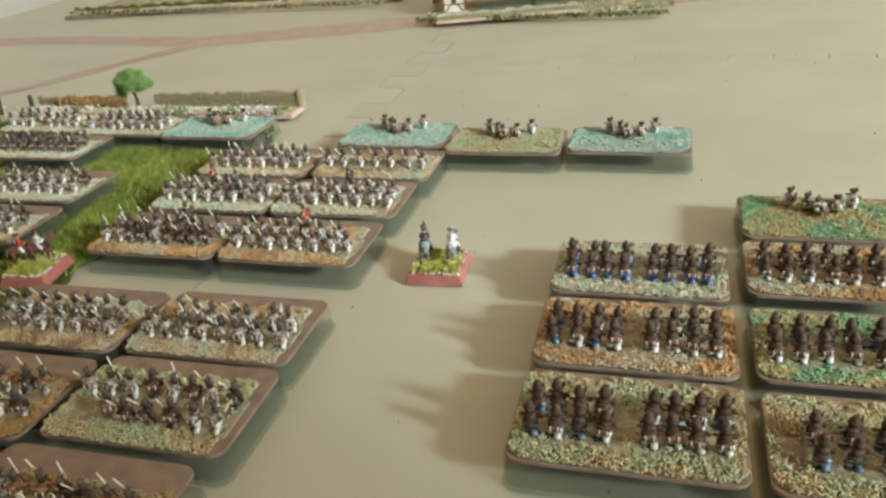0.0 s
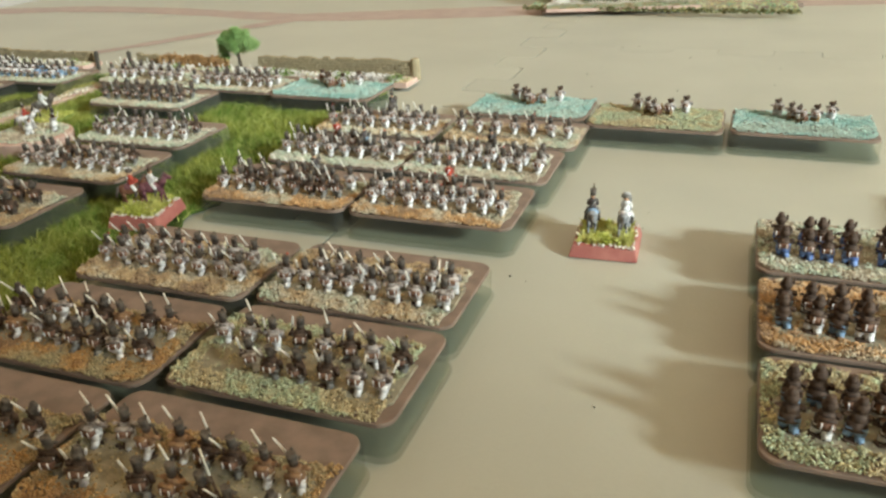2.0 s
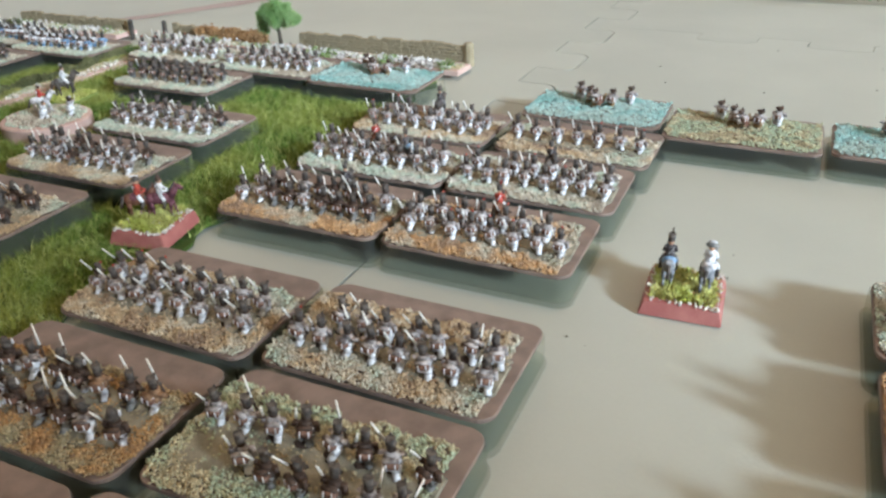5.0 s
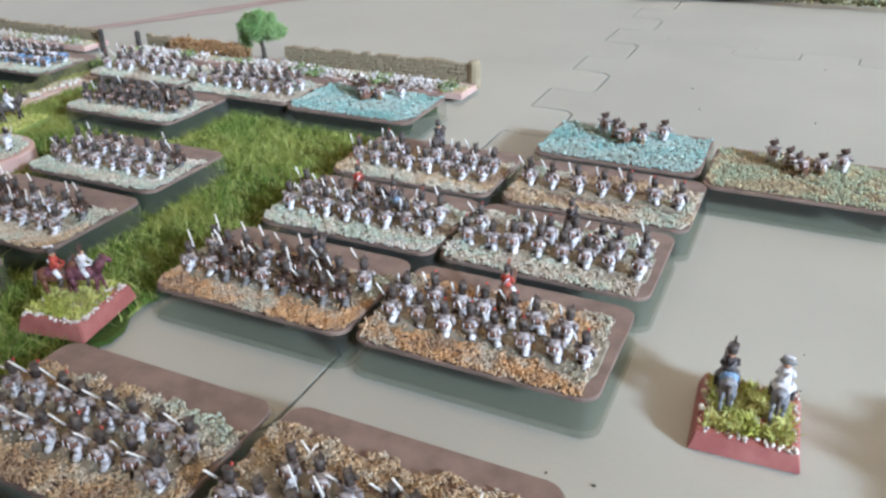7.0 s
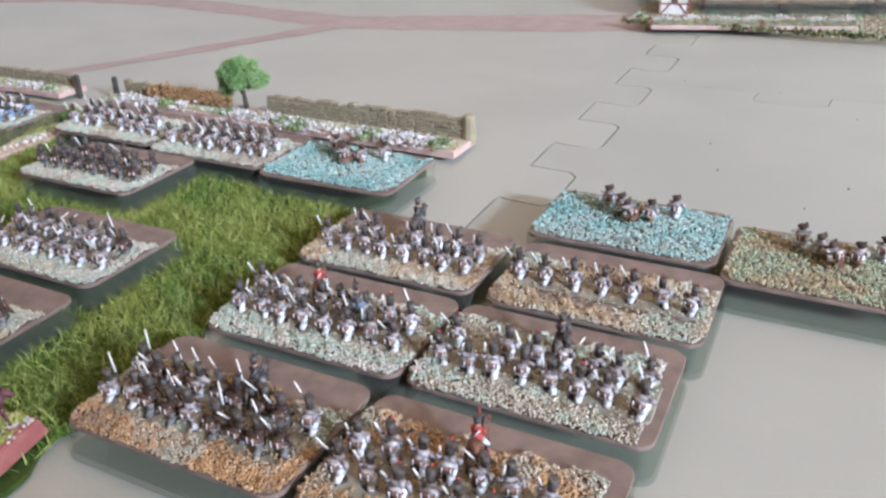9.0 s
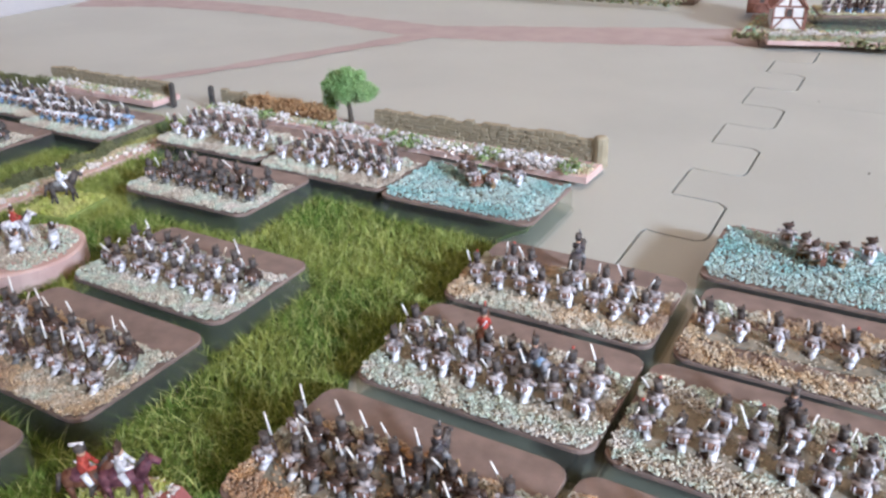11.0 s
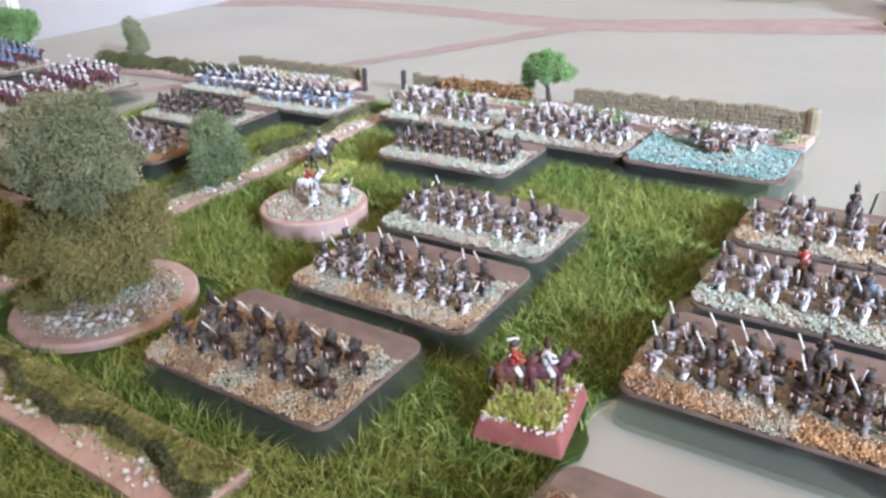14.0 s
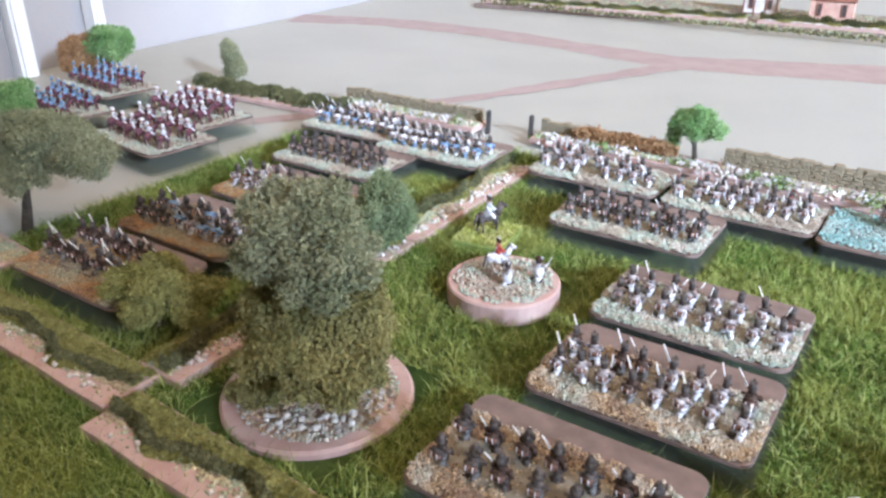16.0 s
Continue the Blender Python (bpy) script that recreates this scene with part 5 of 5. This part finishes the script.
def stone_wall(x0, x1, y, h0, h1, label, seed, z=0.0052, end=True):
    """Courses of rough stones between two plan points."""
    rr = random.Random(seed)
    t = thing("stone_wall", pose(S * x0, S * y, z), label, "stone wall", "stone walls")
    length = S * (x1 - x0)
    courses = 5
    for c in range(courses):
        u = -rr.uniform(0, 0.002)
        while u < length:
            w = rr.uniform(0.0032, 0.0058)
            a, b = max(u, 0), min(u + w - 0.00012, length)
            if b - a > 0.0008:
                h = h0 + (h1 - h0) * (a / length)
                d = (0.0017 if c < courses - 1 else 0.0013) + rr.uniform(0, 0.0004)
                z0, z1 = h * c / courses, h * (c + 1) / courses - 0.0001 + (rr.uniform(-0.0007, 0.0011) if c == courses - 1 else 0)
                part("stone", STONES[rr.randrange(4)], None, t, "", Matrix.Translation(((a + b) / 2, rr.uniform(-1, 1) * 0.0002, (z0 + z1) / 2)) @ Matrix.Diagonal((b - a, 2 * d, z1 - z0, 1)))
            u += w
    bm = bmesh.new()
    box(bm, 0.0003, length - 0.0003, -0.0012, 0.0012, 0, min(h0, h1) * 0.97)
    part("core", bm, STONE, t)
    if end:
        bm = bmesh.new()
        tube(bm, (length + 0.0012, 0.0002, -0.002), (length + 0.0012, 0, h1 * 1.02), 0.0032, 0.0029, 10)
        ball(bm, (length + 0.0012, 0, h1 * 1.02), 0.0029, 0.0029, 0.0013, 0, 10, 6)
        part("end_post", bm, STONE, t, "rounded stone end post")


stone_wall(-2.40, -1.32, 6.665, 0.0082, 0.0096, "rough brown stone wall with a round end", 41)
stone_wall(-3.37, -2.73, 6.675, 0.0062, 0.0060, "low brown bank wall by the gate", 42, end=False)
stone_wall(-4.70, -3.72, 6.645, 0.0062, 0.0062, "low brown bank wall", 43, end=False)
for x, y in ((-3.665, 6.60), (-3.425, 6.645)):
    bm = bmesh.new()
    box(bm, -0.0011, 0.0011, -0.0011, 0.0011, 0, 0.0125)
    tube(bm, (0, 0, 0.0125), (0, 0, 0.0132), 0.0013, 0.0006, 4)
    ob = new("gate_post", mesh_of("gate_post", bm, DARKWOOD))
    ob.matrix_basis = pose(S * x, S * y, 0.0005, 0, 2, 10)
    tagged(ob, "dark square wooden gate post", "gate post", "gate posts")
# rust hedge behind the wall by the tree
rg = np.random.default_rng(51)
rust = thing("rust_hedge", pose(-0.2890, 0.6628, 0.0015), "low rust-brown lichen hedge along the wall", "hedge")
part("foliage", leaves("foliage", blob_points(12000, [(0.006 * i - 0.021, 0.001, 0.0065, 0.006, 0.0030, 0.0034 + 0.0008 * math.sin(2.1 * i)) for i in range(8)], rg), 0.0007, rg, LEAF_RUST), None, rust)

# ---- the far villages ----


def house(m, w, d, h, roof_h, walls, label, timber=True):
    t = thing("model_house", m, label, "model house", "model houses")
    bm = bmesh.new()
    box(bm, -w / 2, w / 2, -d / 2, d / 2, 0, h)
    v = [bm.verts.new(c) for c in ((-w / 2, -d / 2, h), (-w / 2, d / 2, h), (-w / 2, 0, h + roof_h * 0.93), (w / 2, -d / 2, h), (w / 2, d / 2, h), (w / 2, 0, h + roof_h * 0.93))]
    bm.faces.new(v[:3])
    bm.faces.new(v[3:][::-1])
    part("wall", bm, walls, t)
    for sg in (-1, 1):
        bm = bmesh.new()
        rise = math.degrees(math.atan2(roof_h, d / 2))
        run = math.hypot(roof_h, d / 2) * 1.12
        mm = Matrix.Translation((0, 0, h + roof_h)) @ Matrix.Rotation(radians(-sg * rise), 4, "X")
        for k in range(6):
            y0, y1 = run * k / 6, run * (k + 1) / 6 + 0.0003
            a0, a1 = (y0, y1) if sg > 0 else (-y1, -y0)
            box(bm, -w / 2 - 0.0012, w / 2 + 0.0012, a0, a1, -0.0001 * k, 0.0007 - 0.0001 * k + (0.0003 if k % 2 else 0), 0, mm)
        part("roof", bm, ROOF, t, "brown tiled roof")
    for x in (-0.28, 0.28):
        bm = bmesh.new()
        box(bm, x * w - 0.0016, x * w + 0.0016, -d / 2 - 0.0004, -d / 2 + 0.0004, h * 0.35, h * 0.75)
        win = part("window", bm, P_BLACK, t)
        bm = bmesh.new()
        for a0, a1, c0, c1 in ((-0.0022, -0.0016, 0.3, 0.8), (0.0016, 0.0022, 0.3, 0.8), (-0.0016, 0.0016, 0.3, 0.35), (-0.0016, 0.0016, 0.75, 0.8)):
            box(bm, x * w + a0, x * w + a1, -d / 2 - 0.0007, -d / 2 + 0.0002, h * c0, h * c1)
        part("frame", bm, ROOF, win)
    if timber:
        for x in (-0.49, -0.17, 0.17, 0.49):
            bm = bmesh.new()
            box(bm, x * w - 0.0005, x * w + 0.0005, -d / 2 - 0.0005, -d / 2 + 0.0002, 0, h)
            part("timber", bm, ROOF, t)
        for zf in (0.05, 0.95):
            bm = bmesh.new()
            box(bm, -w / 2, w / 2, -d / 2 - 0.0006, -d / 2 + 0.0002, zf * h - 0.0005, zf * h + 0.0005)
            part("timber", bm, ROOF, t)
        # gable end: posts, rails, braces and a small window
        xg = -w / 2
        rails = [((-0.46, 0.0), (-0.46, h)), ((0.46, 0.0), (0.46, h)), ((-0.46, h), (0.46, h)), ((-0.46, 0.5 * h), (0.46, 0.5 * h)), ((0.0, h), (0.0, h + 0.85 * roof_h)), ((-0.42, h), (-0.08, h + 0.62 * roof_h)), ((0.42, h), (0.08, h + 0.62 * roof_h)), ((-0.40, 0.05 * h), (-0.14, 0.5 * h)), ((0.40, 0.05 * h), (0.14, 0.5 * h))]
        for (y0, z0), (y1, z1) in rails:
            bm = bmesh.new()
            tube(bm, (xg - 0.0002, y0 * d, z0), (xg - 0.0002, y1 * d, z1), 0.0006, 0.0006, 4)
            part("timber", bm, ROOF, t)
        bm = bmesh.new()
        box(bm, xg - 0.0004, xg + 0.0003, -0.0017, 0.0017, 0.56 * h, 0.88 * h)
        win = part("window", bm, P_BLACK, t)
        bm = bmesh.new()
        for y0, y1, z0, z1 in ((-0.0023, -0.0017, 0.52, 0.92), (0.0017, 0.0023, 0.52, 0.92), (-0.0017, 0.0017, 0.52, 0.56), (-0.0017, 0.0017, 0.88, 0.92)):
            box(bm, xg - 0.0007, xg + 0.0002, y0, y1, z0 * h, z1 * h)
        part("frame", bm, ROOF, win)
    return t


def terrain(name, pts, label, h, seed):
    t = thing(name, pose(0, 0, 0.0004), label, "terrain base", "terrain bases")
    part("base_board", slab([dm(p) for p in pts], 0.0, h, 0.0008), PLATE, t)
    rg = np.random.default_rng(seed)
    xs, ys = [p[0] for p in pts], [p[1] for p in pts]
    k = 5200
    x, y = rg.uniform(min(xs) + 0.05, max(xs) - 0.05, k), rg.uniform(min(ys) + 0.05, max(ys) - 0.04, k)
    p = np.stack([S * x, S * y, np.full(k, h)], -1)
    sel = noise2(x, y, 9, seed) > 0
    for nm, q, mtl in (("flock", p[sel], FLOCK["olive"]), ("grass", p[~sel], FLOCK["green"])):
        ob = part(nm, grains(nm, q, 0.0009 * rg.uniform(0.5, 1.5, len(q)), rg, mtl), None, t)
        ob["kind"] = "stuff"
    k = 700
    x = rg.uniform(min(xs) + 0.03, max(xs) - 0.03, k)
    y = min(ys) + 0.05 + np.abs(rg.normal(0, 0.03, k))
    ob = part("edge_hedge", leaves("edge_hedge", np.stack([S * x, S * y, h + rg.uniform(0, 0.003, k)], -1), 0.0016, rg, LEAF_DARK), None, t, "dark clumps along the edge")
    return t


terrain("village_base", [(-1.14, 9.24), (1.0, 9.88), (0.80, 10.75), (-1.36, 10.15)], "village board with a wall and white flowers", 0.004, 61)
strip("garden_strip", 0.16, 9.60, -1.10, 9.22, 0.012, "stone garden edge with white flowers", True, 62, z=0.004, h=0.006, pebble=300, mosty=FLOCK["olive"], leafmat=PEBBLE)
house(pose(-0.1075, 0.9830, 0.0046, 0, 0, 102), 0.030, 0.0215, 0.015, 0.013, RENDER_WHITE, "white half-timbered model house with brown roof")
house(pose(-0.1330, 1.0330, 0.0046, 0, 0, 100), 0.026, 0.020, 0.014, 0.014, ROOF, "brown thatched model barn")
for i in range(3):
    stand(-0.62 + 0.55 * i, 9.98 + 0.17 * i, "dark blue toy soldiers standing in the village", ["guard_blue", "line_a"], "olive", 8, 2, turn=15, z=0.0046, fl=3, group="village stands")
terrain("village_base", [(-6.0, 10.22), (-3.3, 10.55), (-1.9, 10.62), (-1.9, 11.6), (-6.0, 11.5)], "long village board edged with hedges", 0.004, 63)
house(pose(-0.2700, 1.0970, 0.0046, 0, 0, 5), 0.036, 0.024, 0.022, 0.014, RENDER_PINK, "salmon pink model house with pale window frames", False)
house(pose(-0.3350, 1.1150, 0.0046, 0, 0, 5), 0.030, 0.022, 0.018, 0.012, RENDER_WHITE, "pale model farmhouse with brown roof")
strip("hedge_strip", -5.95, 10.34, -3.35, 10.62, 0.012, "long low hedge at the edge of the village", True, 64, z=0.004, h=0.006, pebble=40)
strip("hedge_strip", -3.25, 10.66, -1.95, 10.72, 0.012, "low hedge with white stones before the pink house", True, 65, z=0.004, h=0.008, pebble=160)

# ---- standing grass, and crumbs on the mat ----
rg = np.random.default_rng(71)
N = 300000
p = np.stack([rg.uniform(S * GX0, S * GX1, N), rg.uniform(S * GY0, S * GY1, N), np.full(N, 0.0021)], -1)
keep = np.ones(N, bool)
for x, y, hw, hd, a in STANDS:
    dx, dy = p[:, 0] - x, p[:, 1] - y
    u, v = dx * math.cos(a) + dy * math.sin(a), -dx * math.sin(a) + dy * math.cos(a)
    keep &= ~((np.abs(u) < hw + 0.0004) & (np.abs(v) < hd + 0.0004))
keep &= rg.uniform(0, 1, N) < 0.8 + 0.2 * noise2(p[:, 0], p[:, 1], 120, 2.0)
tagged(new("grass", tufts(p[keep], 0.0040, rg, GRASS, 0.85, 0.00016)), "thick green static grass with yellow blades", "grass", kind="stuff")
k = 60
cx = np.stack([rg.uniform(-0.1, 0.35, k), rg.uniform(0.3, 0.85, k), np.full(k, 0.0002)], -1)
tagged(new("loose_grit", grains("loose_grit", cx, 0.0004 * rg.uniform(0.5, 1.4, k), rg, MAT_GAP)), "tiny dark crumbs scattered on the mat", "loose_grit", kind="stuff")
